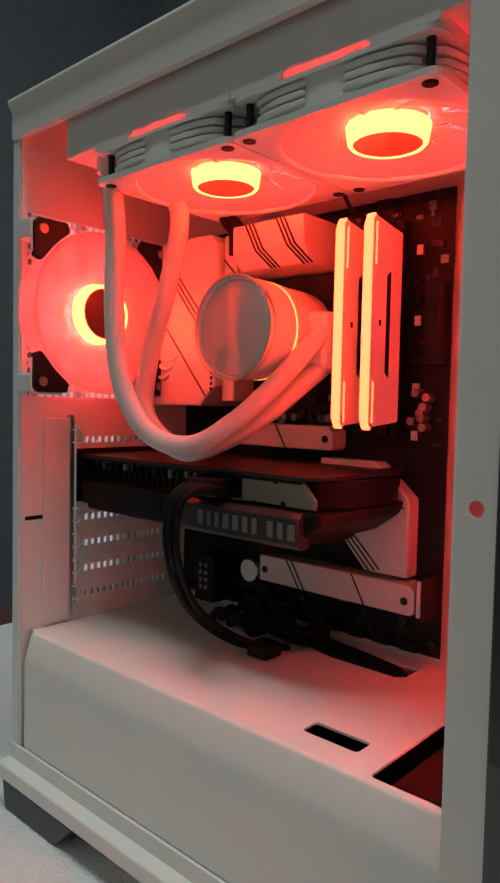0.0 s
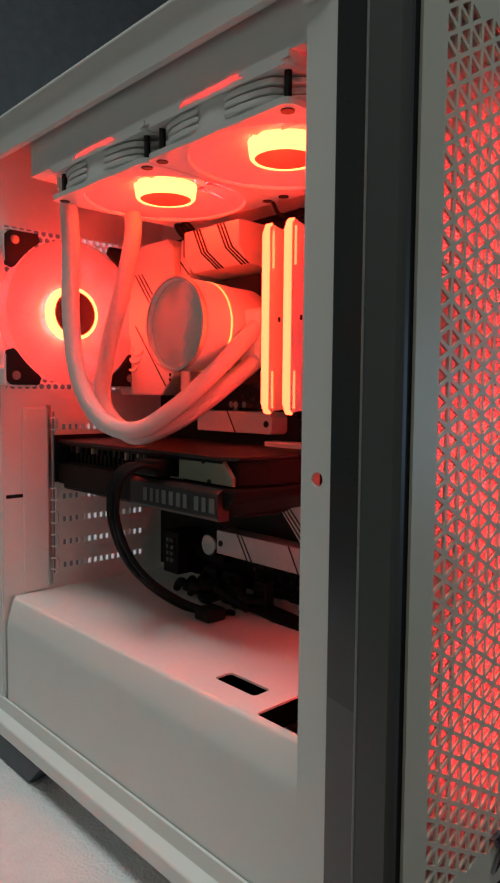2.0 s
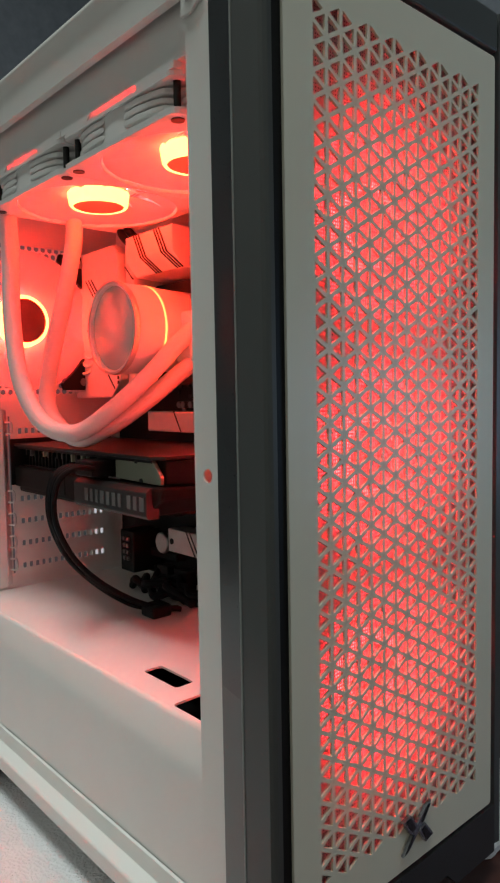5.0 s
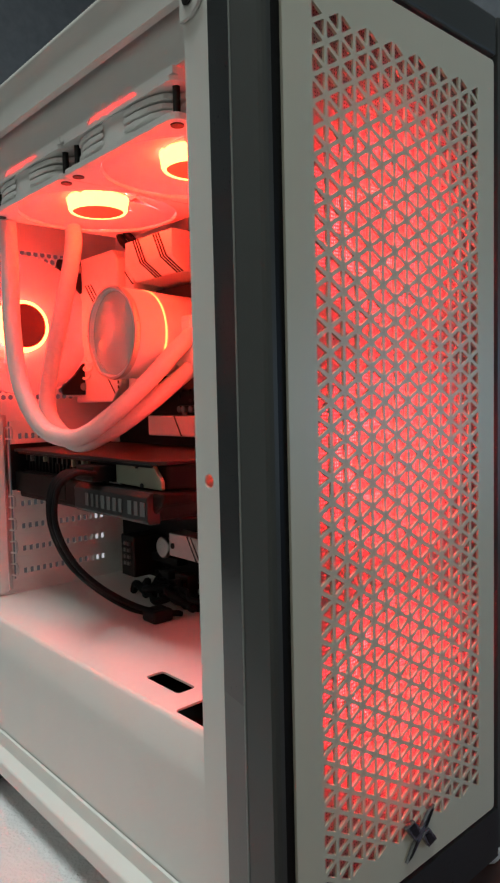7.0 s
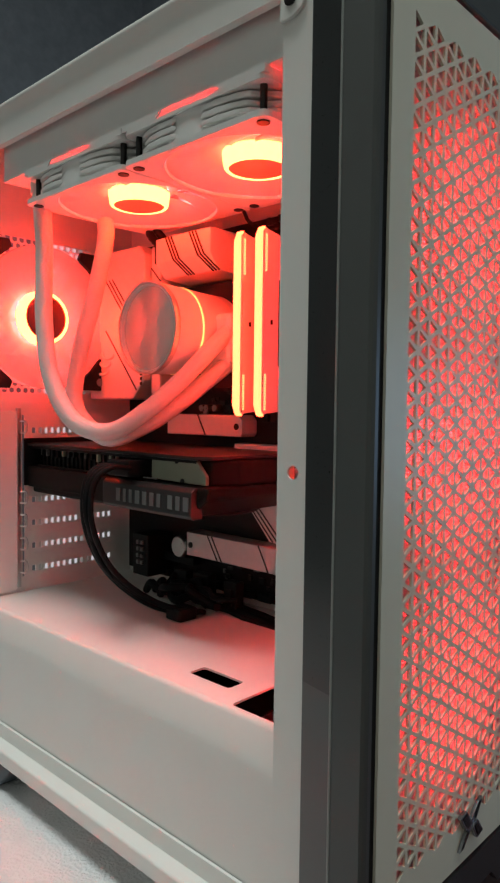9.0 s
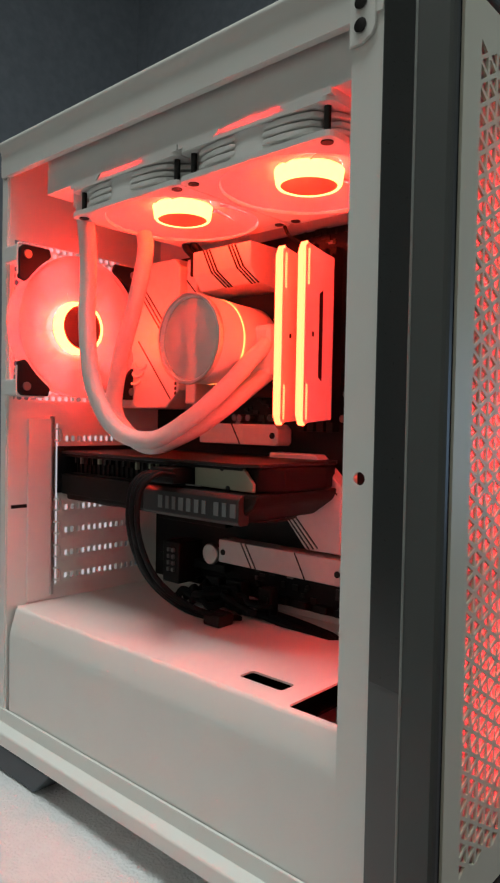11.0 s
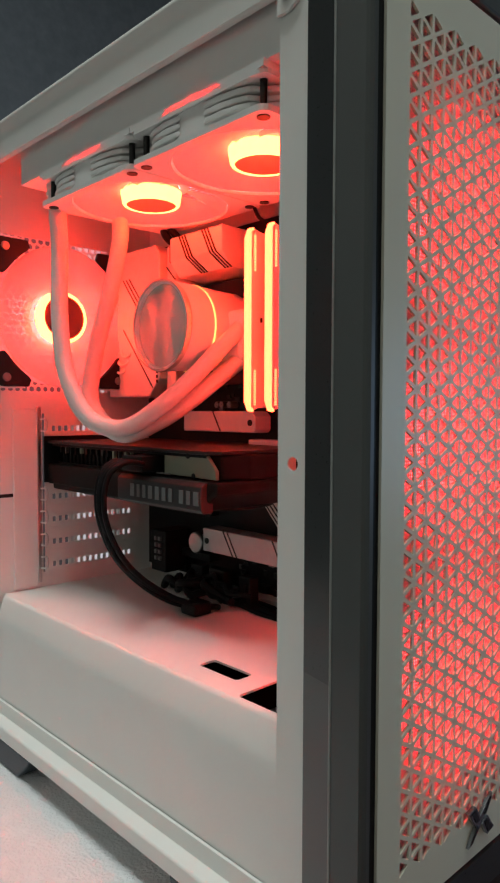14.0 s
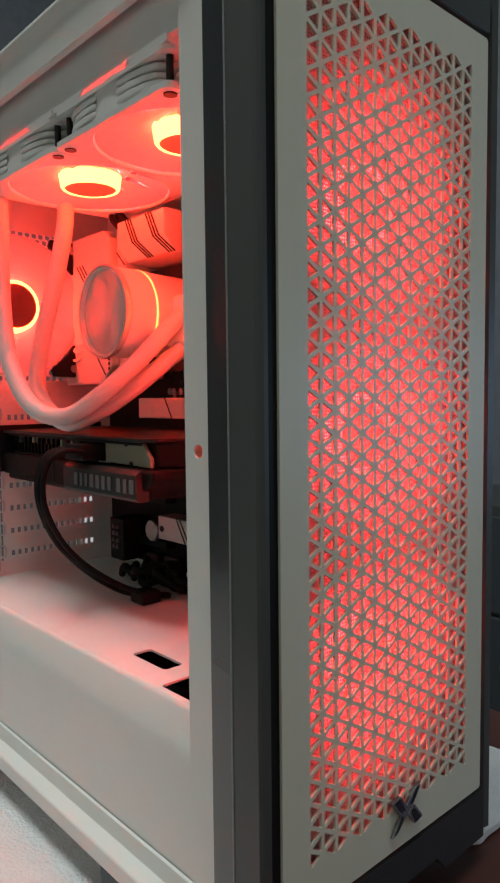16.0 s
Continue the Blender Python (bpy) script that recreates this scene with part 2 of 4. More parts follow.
def screw(parent, axis, cu, cv, w0, w1, r=0.0028, mtl=None):
    b = lathe([(0, w0), (r, w0), (r, w1 * 0.7 + w0 * 0.3), (r * 0.8, w1), (r * 0.42, w1), (r * 0.38, w1 * 0.4 + w0 * 0.6), (0, w1 * 0.4 + w0 * 0.6)], axis, cu, cv, 14)
    return part("screw", b, mtl or SCREW, parent, smooth=True)


# ---- room ----
FLOOR = -0.72
RX0, RX1, RY0, RY1, RZ1 = -2.6, 2.0, -1.6, 1.9, 2.6
finish("floor", box(RX0, RX1, RY0, RY1, FLOOR - 0.05, FLOOR), DARKFLOOR)
finish("ceiling", box(RX0, RX1, RY0, RY1, RZ1, RZ1 + 0.05), CEIL)
finish("wall_north", box(RX0, RX1, RY1, RY1 + 0.06, FLOOR, RZ1), WALL)
finish("wall_south", box(RX0, RX1, RY0 - 0.06, RY0, FLOOR, RZ1), PLAIN)
finish("wall_west", holed(rect(RY0, RY1, FLOOR, RZ1), [rect(1.32, 1.86, -0.60, 1.25)], "x", RX0 - 0.06, RX0), WALL)
finish("wall_east", box(RX1, RX1 + 0.06, RY0, RY1, FLOOR, RZ1), PLAIN)
for n, lab in (("floor", "dark plain room floor"), ("ceiling", "pale painted ceiling"), ("wall_north", "dark blue-grey wall behind the computer"),
               ("wall_south", "plain grey wall"), ("wall_west", "dark blue-grey wall"), ("wall_east", "plain grey wall")):
    tagged(bpy.data.objects[n], lab, n.split("_")[0], kind="structure")

win = tagged(new("window_1"), "small window with pale daylight behind the computer", "window", kind="structure")
win.location = (RX0 - 0.03, 1.59, 0.325)
DAY = glow("daylight_outside", (0.86, 0.9, 1.0), 0.34)
for y0, y1, z0, z1 in ((-0.27, 0.27, -0.925, -0.885), (-0.27, 0.27, 0.885, 0.925), (-0.27, -0.23, -0.885, 0.885), (0.23, 0.27, -0.885, 0.885), (-0.015, 0.015, -0.885, 0.885)):
    part("window_frame", box(-0.025, 0.025, y0, y1, z0, z1, 0.004), CEIL, win)
tagged(finish("backdrop", box(RX0 - 0.14, RX0 - 0.12, 1.22, 1.95, -0.68, 1.35), DAY), "pale daylight outside the window", "backdrop", kind="structure")

table = thing("table", "red-brown wooden table under the computer", "table", at=(0, 0.1, FLOOR))


def local(ob, z=True):
    return -ob.location.x, -ob.location.y, -ob.location.z


def part_at(name, bm, mtl, parent, label="", smooth=False):
    """A part built at world places under a thing whose origin lies elsewhere."""
    bmesh.ops.translate(bm, verts=bm.verts, vec=(-parent.location[0], -parent.location[1], -parent.location[2]))
    return finish(name, bm, mtl, parent, label, smooth)


TT = GROUND - 0.006
part_at("tabletop", box(-0.85, 0.55, -0.42, 0.40, TT - 0.03, TT, 0.004), TABLE, table)
for lx in (-0.78, 0.48):
    for ly in (-0.36, 0.34):
        part_at("leg", box(lx - 0.03, lx + 0.03, ly - 0.03, ly + 0.03, FLOOR, TT - 0.03, 0.003), TABLE, table)

bm = bmesh.new()
NX, NY = 220, 160
grid = []
for i in range(NX + 1):
    row = []
    for j in range(NY + 1):
        y = -0.36 + 0.68 * j / NY
        edge = 0.016 + 1.5 * max(0.0, y - 0.190)
        x = -0.75 + (0.75 + min(edge, 0.035)) * i / NX
        under = -0.372 < x < 0.08 and -0.03 < y < 0.21
        q = Vector((x * 16, y * 16, 0))
        h = 0.0018 * noise.noise(q) + 0.0010 * noise.noise(q * 3.1) + 0.0006 * noise.noise(q * 9.0) + 0.0030 * abs(noise.noise(Vector((x * 9, y * 11, 3))))
        row.append(bm.verts.new((x + 0.004 * noise.noise(q * 0.7), y, GROUND + (min(h, 0) if under else h) - 0.0006)))
    grid.append(row)
for i in range(NX):
    for j in range(NY):
        bm.faces.new((grid[i][j], grid[i + 1][j], grid[i + 1][j + 1], grid[i][j + 1]))
bmesh.ops.delete(bm, geom=[v for v in bm.verts if not v.link_faces], context="VERTS")
ext = bmesh.ops.extrude_face_region(bm, geom=bm.faces[:])
bmesh.ops.translate(bm, verts=[v for v in ext["geom"] if isinstance(v, bmesh.types.BMVert)], vec=(0, 0, -0.0045))
tagged(finish("foam_sheet", bm, FOAM, smooth=True), "crinkled white packing foam sheet on the table", "foam sheet")

# ---- computer case ----
X0, XP0, XP1 = -0.362, -0.010, 0.0085      # rear face, front pillar
TOP = 0.507
SHROUD = 0.115
TRAY = 0.166
PX = 0.0455                                  # outer face of the front panel
case = thing("computer_case", "white steel computer case with its side panel off", "computer case", at=(-0.15, 0.085, GROUND))


def cp(name, bm, mtl, label="", smooth=False):
    return part_at(name, bm, mtl, case, label, smooth)


# front pillar, with the thumbscrew hole
cp("front_pillar", holed(rect(XP0, XP1, 0.0, 0.500), [circle(0.0, 0.25, 0.0034, 24), circle(-0.0035, 0.4862, 0.0033), circle(-0.0035, 0.4748, 0.0033)], "y", 0.0, 0.0014), WHITE, "white steel pillar with a round hole")
cp("pillar_return", box(XP0, XP0 + 0.0012, 0.0015, 0.012, 0.0, 0.48), WHITE)
cp("pillar_flange", box(XP1 - 0.0014, XP1, 0.0015, 0.035, 0.0, 0.5), WHITE)
cp("corner_tab", prism([(-0.0105, 0.4660), (-0.003, 0.4660), (0.0030, 0.4690), (0.0045, 0.4725), (0.0045, 0.5), (-0.0105, 0.5)], "y", -0.0022, -0.0003, 0.0005), WHITE, "white riveted corner tab")
for z in (0.4862, 0.4748):
    b = lathe([(0, -0.0024), (0.0033, -0.0024), (0.0036, -0.0032), (0.0018, -0.0038), (0, -0.0036)], "y", -0.0035, z, 18)
    cp("rivet", b, SCREW, smooth=True)
# rear pillar
cp("rear_pillar", holed(rect(X0, -0.3535, 0.0, 0.500), [circle(-0.3572, 0.018, 0.0024, 16), circle(-0.3572, 0.489, 0.0028), circle(-0.3572, 0.479, 0.0028)], "y", 0.0, 0.0014), WHITE)
for z in (0.018, 0.489, 0.479):
    cp("rivet", lathe([(0, 0.0016), (0.0028, 0.0016), (0.0028, 0.003), (0, 0.003)], "y", -0.3572, z, 14), SCREW)
# top rail: a rolled lip over a flat band
cp("top_rail", prism([(0.0, 0.4785), (-0.0012, 0.4792), (-0.0014, 0.4900), (-0.0012, 0.4955), (-0.0018, 0.4985), (-0.0034, 0.5010), (-0.0046, 0.5034), (-0.0048, 0.5050), (-0.0042, 0.5064), (-0.0030, TOP), (0.012, TOP), (0.012, TOP - 0.002), (0.003, TOP - 0.002), (0.003, 0.4785)], "x", X0, XP1), WHITE, "white rolled top rail", True)
cp("roof", box(X0, XP1, 0.012, 0.19, TOP - 0.002, TOP), WHITE)
# base: inner flange, ledge and outer lip
cp("base_rail", prism([(0.0, 0.028), (-0.0008, 0.028), (-0.0008, 0.0168), (-0.0092, 0.0156), (-0.0101, 0.0151), (-0.0105, 0.0142), (-0.0105, 0.0050), (-0.009, 0.0042), (0.19, 0.003), (0.19, 0.006), (0.0012, 0.006), (0.0012, 0.028)], "x", X0 - 0.003, XP1 + 0.002), WHITE, "white base rail with a bright ledge")
# tray, right side panel
cp("motherboard_tray", holed(rect(-0.355, -0.0015, SHROUD, 0.478), [rect(-0.084, -0.064, 0.345 - 0.09, 0.345 - 0.015, 0.005), rect(-0.084, -0.064, 0.15, 0.235, 0.005), rect(-0.3, -0.22, 0.452, 0.472, 0.004), rect(-0.19, -0.11, 0.452, 0.472, 0.004)], "y", TRAY, TRAY + 0.0012), WHITE, "white steel motherboard tray with cable openings")
cp("tray_step", prism([(-0.083, TRAY), (-0.072, 0.150), (-0.012, 0.150), (-0.012, 0.152), (-0.071, 0.152), (-0.081, TRAY)], "z", 0.342, 0.478), WHITE)
cp("right_side", box(X0, XP1, 0.188, 0.1895, 0.006, TOP - 0.003), WHITE)
# shroud over the power supply
shroud_holes = [rect(-0.105, -0.0695, 0.0270, 0.0405, 0.0025), rect(-0.053, -0.006, 0.0125, 0.100, 0.003), [(-0.178, 0.137), (-0.158, 0.1275), (-0.1065, 0.1275), (-0.1015, 0.133), (-0.1015, 0.150), (-0.178, 0.150)]]
cp("psu_shroud", holed(rect(-0.352, -0.0015, 0.0105, 0.1655), shroud_holes, "z", SHROUD - 0.0014, SHROUD), WHITE, "white shroud top with cable cut-outs")
cp("shroud_front", prism([(0.0105, SHROUD), (0.0092, SHROUD - 0.0003), (0.0081, SHROUD - 0.0011), (0.0073, SHROUD - 0.0024), (0.0032, 0.0985), (0.0024, 0.0955), (0.0020, 0.0925), (0.0018, 0.0890), (0.0018, 0.0270), (0.003, 0.0270), (0.003, 0.0930), (0.0105, SHROUD - 0.0014)], "x", -0.3475, XP0 + 0.004), WHITE, "plain white shroud face", True)
cp("shroud_inside", box(-0.35, 0.004, 0.004, 0.165, 0.008, 0.0105), BEZEL)
# Black sheet added below the cut-outs, in place of the shade inside.
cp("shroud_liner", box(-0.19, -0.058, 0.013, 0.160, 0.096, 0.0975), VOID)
cp("shroud_back", box(-0.2, -0.198, 0.013, 0.165, 0.0105, SHROUD - 0.002), BLACK)

# rear wall: sheet with a fan opening, vent field and slot opening
FC = (0.0575, 0.3555)                       # rear fan centre (y, z)
cp("rear_wall", holed(rect(0.0015, 0.188, 0.006, TOP - 0.003), [rect(0.006, 0.116, 0.2925, 0.4275), rect(0.0475, 0.150, 0.1283, 0.2728), rect(0.0045, 0.0205, 0.1992, 0.2025)], "x", -0.3535, -0.3522), WHITE, "white rear wall of the case")
bm = bmesh.new()
P = 0.0066
rows = int(0.142 / (P * 0.866))
for r in range(rows + 1):
    for c in range(18):
        cu, cv = 0.0025 + P * (c + 0.5 * (r % 2)), 0.289 + r * P * 0.866
        o, i = circle(cu, cv, P / math.sqrt(3), 6, math.pi / 6), circle(cu, cv, 0.00265, 6, math.pi / 6)
        vo = [bm.verts.new((-0.3537, *q)) for q in o]
        vi = [bm.verts.new((-0.3537, *q)) for q in i]
        vb = [bm.verts.new((-0.3548, *q)) for q in i]
        for k in range(6):
            j = (k + 1) % 6
            bm.faces.new((vo[k], vo[j], vi[j], vi[k]))
            bm.faces.new((vi[k], vi[j], vb[j], vb[k]))
bmesh.ops.remove_doubles(bm, verts=bm.verts, dist=1e-5)
cp("vent_field", bm, WHITE, "honeycomb punched vent")
# Black plate added outside the wall so the slot looks unlit.
cp("latch_back", box(-0.3546, -0.3537, 0.0030, 0.0220, 0.1970, 0.2050), BLACK, "black plate added to make the latch slot dark")
# recess beside the slots
cp("rear_recess", box(-0.3521, -0.3500, 0.019, 0.042, 0.117, 0.2765, 0.0009), WHITE)
cp("slot_rail", box(-0.352, -0.3490, 0.0410, 0.0448, 0.120, 0.2790, 0.0006), STEEL, "bare steel edge of the slot openings")
SLOTZ = [0.2625 - 0.0207 * k for k in range(7)]
cover = None
for k, z in enumerate(SLOTZ):
    if k in (1, 2):
        continue
    holes = [rect(0.056 + 0.0062 * n, 0.0595 + 0.0062 * n, z - 0.0058, z - 0.0008, 0.0005, 1) for n in range(14)]
    c = cp("slot_cover", holed(rect(0.0488, 0.1505, z - 0.01032, z + 0.01032), holes, "x", -0.3515, -0.3503), WHITE)
    b = tube([(-0.3495, 0.044, z + 0.005), (-0.345, 0.0475, z + 0.0045), (-0.345, 0.0475, z - 0.0045), (-0.3495, 0.044, z - 0.005)], 0.0009, 6, 4)
    cp("slot_clip", b, STEEL)

# feet
def foot(x0, x1, y0, y1):
    poly = [(x0, 0.003), (x1, 0.003), (x1 - 0.022, GROUND + 0.0), (x0 + 0.004, GROUND + 0.0)]
    cp("foot", prism(poly, "y", y0, y1, 0.0015), FOOT, "blue-grey plastic foot")


for y in (-0.0085, 0.165):
    foot(-0.362, -0.268, y, y + 0.026)
    foot(-0.09, 0.0, y, y + 0.026)

# ---- front bezel and punched panel ----
BZ0, BZ1 = 0.0, 0.510
cp("side_bezel", prism([(XP1 + 0.0004, -0.0010), (0.0292, -0.0058), (0.0298, -0.0062), (0.0306, -0.0060), (0.0452, -0.0044), (0.0466, -0.0032), (0.0474, -0.0012), (0.0475, 0.0012), (0.0462, 0.0018), (0.0300, 0.0024), (0.0300, 0.003), (XP1 + 0.0004, 0.003)], "z", BZ0, BZ1), BEZEL, "dark grey plastic front bezel with a raised ridge")
# Solid black block stands in for the gap's shade and stops red leaks.
cp("bezel_gap", box(0.0302, 0.0438, 0.0026, 0.0125, BZ0 + 0.001, BZ1 - 0.002), BLACK, "black block added to darken the gap beside the panel")
# Dark strip laid over the facet to draw its dark reflection.
cp("bezel_strip", prism([(XP1 + 0.0012, -0.00118), (0.0288, -0.00572), (0.0288, -0.00602), (XP1 + 0.0012, -0.00148)], "z", 0.1500, BZ1 - 0.001), BEZEL_DARKENED, "dark strip standing in for a reflection on the bezel")
# Highlight of the ridge, built as a thin pale strip.
cp("ridge_edge", prism([(0.0289, -0.00605), (0.0296, -0.00655), (0.0304, -0.00640), (0.0304, -0.00600)], "z", BZ0, BZ1), RIDGE, "pale strip drawn as the highlight on the ridge")
cp("bezel_far", prism([(XP1 + 0.0005, 0.1935), (0.0300, 0.1990), (0.0440, 0.1975), (0.0465, 0.1945), (0.0455, 0.1895), (0.0300, 0.1885), (XP1 + 0.0005, 0.1885)], "z", BZ0, BZ1), BEZEL)
cp("bezel_top", box(XP1 + 0.0005, 0.0455, 0.0035, 0.1880, 0.4875, BZ1, 0.0015), BEZEL)
# Lower bezel takes the darker plastic in place of its shadow.
cp("bezel_bottom", prism([(0.0035, BZ0 - 0.004), (0.05, BZ0 - 0.004), (0.06, BZ0 + 0.006), (0.135, BZ0 + 0.006), (0.145, BZ0 - 0.004), (0.1882, BZ0 - 0.004), (0.1882, 0.0270), (0.0035, 0.0270)], "x", 0.012, 0.0465), BEZEL_DARKENED, "lower bezel with a notch, its shadow put into the colour")

PY0, PY1, PZ0, PZ1 = 0.0098, 0.1848, 0.0290, 0.4838
W = 0.01004
S = W * 2 / math.sqrt(3)
NC = 14
MY0 = 0.0275
MY1 = MY0 + NC * W
MZ1 = 0.4660
ROWS_N = 36
MZ0 = MZ1 - ROWS_N * S
TH, INS = 0.0015, 0.00104
cp("front_panel", holed(rect(PY0, PY1, PZ0, PZ1, 0.002, 2), [rect(MY0, MY1, MZ0, MZ1)], "x", PX - TH, PX), PANEL_WHITE, "white painted steel front panel")
bm = bmesh.new()


def solid_tri(a, b2, c):
    bm.faces.new([bm.verts.new((PX, *q)) for q in (a, b2, c)])
    bm.faces.new([bm.verts.new((PX - TH, *q)) for q in (c, b2, a)])


def cut_tri(a, b2, c):
    cen = ((a[0] + b2[0] + c[0]) / 3, (a[1] + b2[1] + c[1]) / 3)
    rin = S / (2 * math.sqrt(3))
    k = (rin - INS) / rin
    out = [a, b2, c]
    inn = []
    for q, p0, p1 in ((a, c, b2), (b2, a, c), (c, b2, a)):
        v = (cen[0] + (q[0] - cen[0]) * k, cen[1] + (q[1] - cen[1]) * k)
        r = 0.05
        for o in (p0, p1):
            w = (cen[0] + (o[0] - cen[0]) * k, cen[1] + (o[1] - cen[1]) * k)
            inn.append((v[0] + (w[0] - v[0]) * r, v[1] + (w[1] - v[1]) * r))
    for x, flip in ((PX, False), (PX - TH, True)):
        vo = [bm.verts.new((x, *q)) for q in out]
        vi = [bm.verts.new((x, *q)) for q in inn]
        for n in range(3):
            m1, m2 = 2 * n + 1, (2 * n + 2) % 6
            bm.faces.new((vo[n], vo[(n + 1) % 3], vi[m2], vi[m1]))
            bm.faces.new((vo[n], vi[m1], vi[2 * n]))
        if not flip:
            top_i = vi
        else:
            for n in range(6):
                bm.faces.new((top_i[n], top_i[(n + 1) % 6], vi[(n + 1) % 6], vi[n]))


for c in range(NC):
    for side in (0, 1):
        bar = c + side
        yb, ya = MY0 + bar * W, MY0 + (c + 1 - side) * W
        off = 0.0 if bar % 2 == 0 else S / 2
        for k in range(-1, ROWS_N + 2):
            z1 = MZ1 - off - k * S
            z0, zm = z1 - S, z1 - S / 2
            if z1 <= MZ1 + 1e-6 and z0 >= MZ0 - 1e-6:
                cut_tri((yb, z0), (yb, z1), (ya, zm))
            elif z1 > MZ1 and zm <= MZ1 + 1e-6:
                solid_tri((yb, zm), (yb, z0), (ya, zm))
            elif z0 < MZ0 and zm >= MZ0 - 1e-6:
                solid_tri((yb, zm), (yb, z1), (ya, zm))
bmesh.ops.remove_doubles(bm, verts=bm.verts, dist=1e-6)
cp("punched_field", bm, PANEL_WHITE, "field of punched triangular holes")

# badge: a plain crossed shape
LY, LZ = 0.1035, 0.0495
BADGE_AT = PX + 0.0004
cp("badge_stroke", prism([(LY - 0.0132, LZ - 0.0112), (LY - 0.0084, LZ - 0.0098), (LY + 0.0020, LZ - 0.0012), (LY + 0.0132, LZ + 0.0112), (LY + 0.0084, LZ + 0.0098), (LY - 0.0020, LZ + 0.0012)], "x", BADGE_AT, BADGE_AT + 0.0020, 0.0003), BADGE, "gunmetal badge stroke")
for d in (-1, 1):
    def corners(pts):
        return [(LY + d * u, LZ + d * v) for u, v in pts]
    cp("badge_inlay", prism(corners([(0.0032, 0.0022), (0.0050, 0.0020), (0.0116, 0.0098), (0.0090, 0.0088)]), "x", BADGE_AT + 0.0021, BADGE_AT + 0.0025), BADGE_DARK)
    cp("badge_block", prism(corners([(0.0006, -0.0022), (0.0024, 0.0002), (0.0070, 0.0004), (0.0142, -0.0088), (0.0066, -0.0104)]), "x", BADGE_AT, BADGE_AT + 0.0026, 0.0003), BADGE, "angular badge block")
    cp("badge_inlay", prism(corners([(0.0030, -0.0018), (0.0062, -0.0012), (0.0118, -0.0082), (0.0070, -0.0090)]), "x", BADGE_AT + 0.0027, BADGE_AT + 0.0031), BADGE_DARK)

cp("dust_filter", box(0.0385, 0.0389, 0.0126, 0.187, 0.025, 0.484), FILTER, "fine white dust filter mesh")
# Unseen frame added to block red light outside the fans; black against stray light.
cp("fan_mount", holed(rect(0.0085, 0.1865, 0.0245, 0.4845), [rect(0.0370, 0.1520, 0.0770, 0.4325, 0.012, 4)], "x", 0.0268, 0.0280), BLACK, "unseen black frame added to hold the glow to the front fans")
cp("front_chassis", holed(rect(0.0160, 0.188, 0.006, 0.5), [circle(0.0945, z, 0.0575, 40) for z in (0.3770, 0.2550, 0.1330)], "x", -0.0008, 0.0006), WHITE)


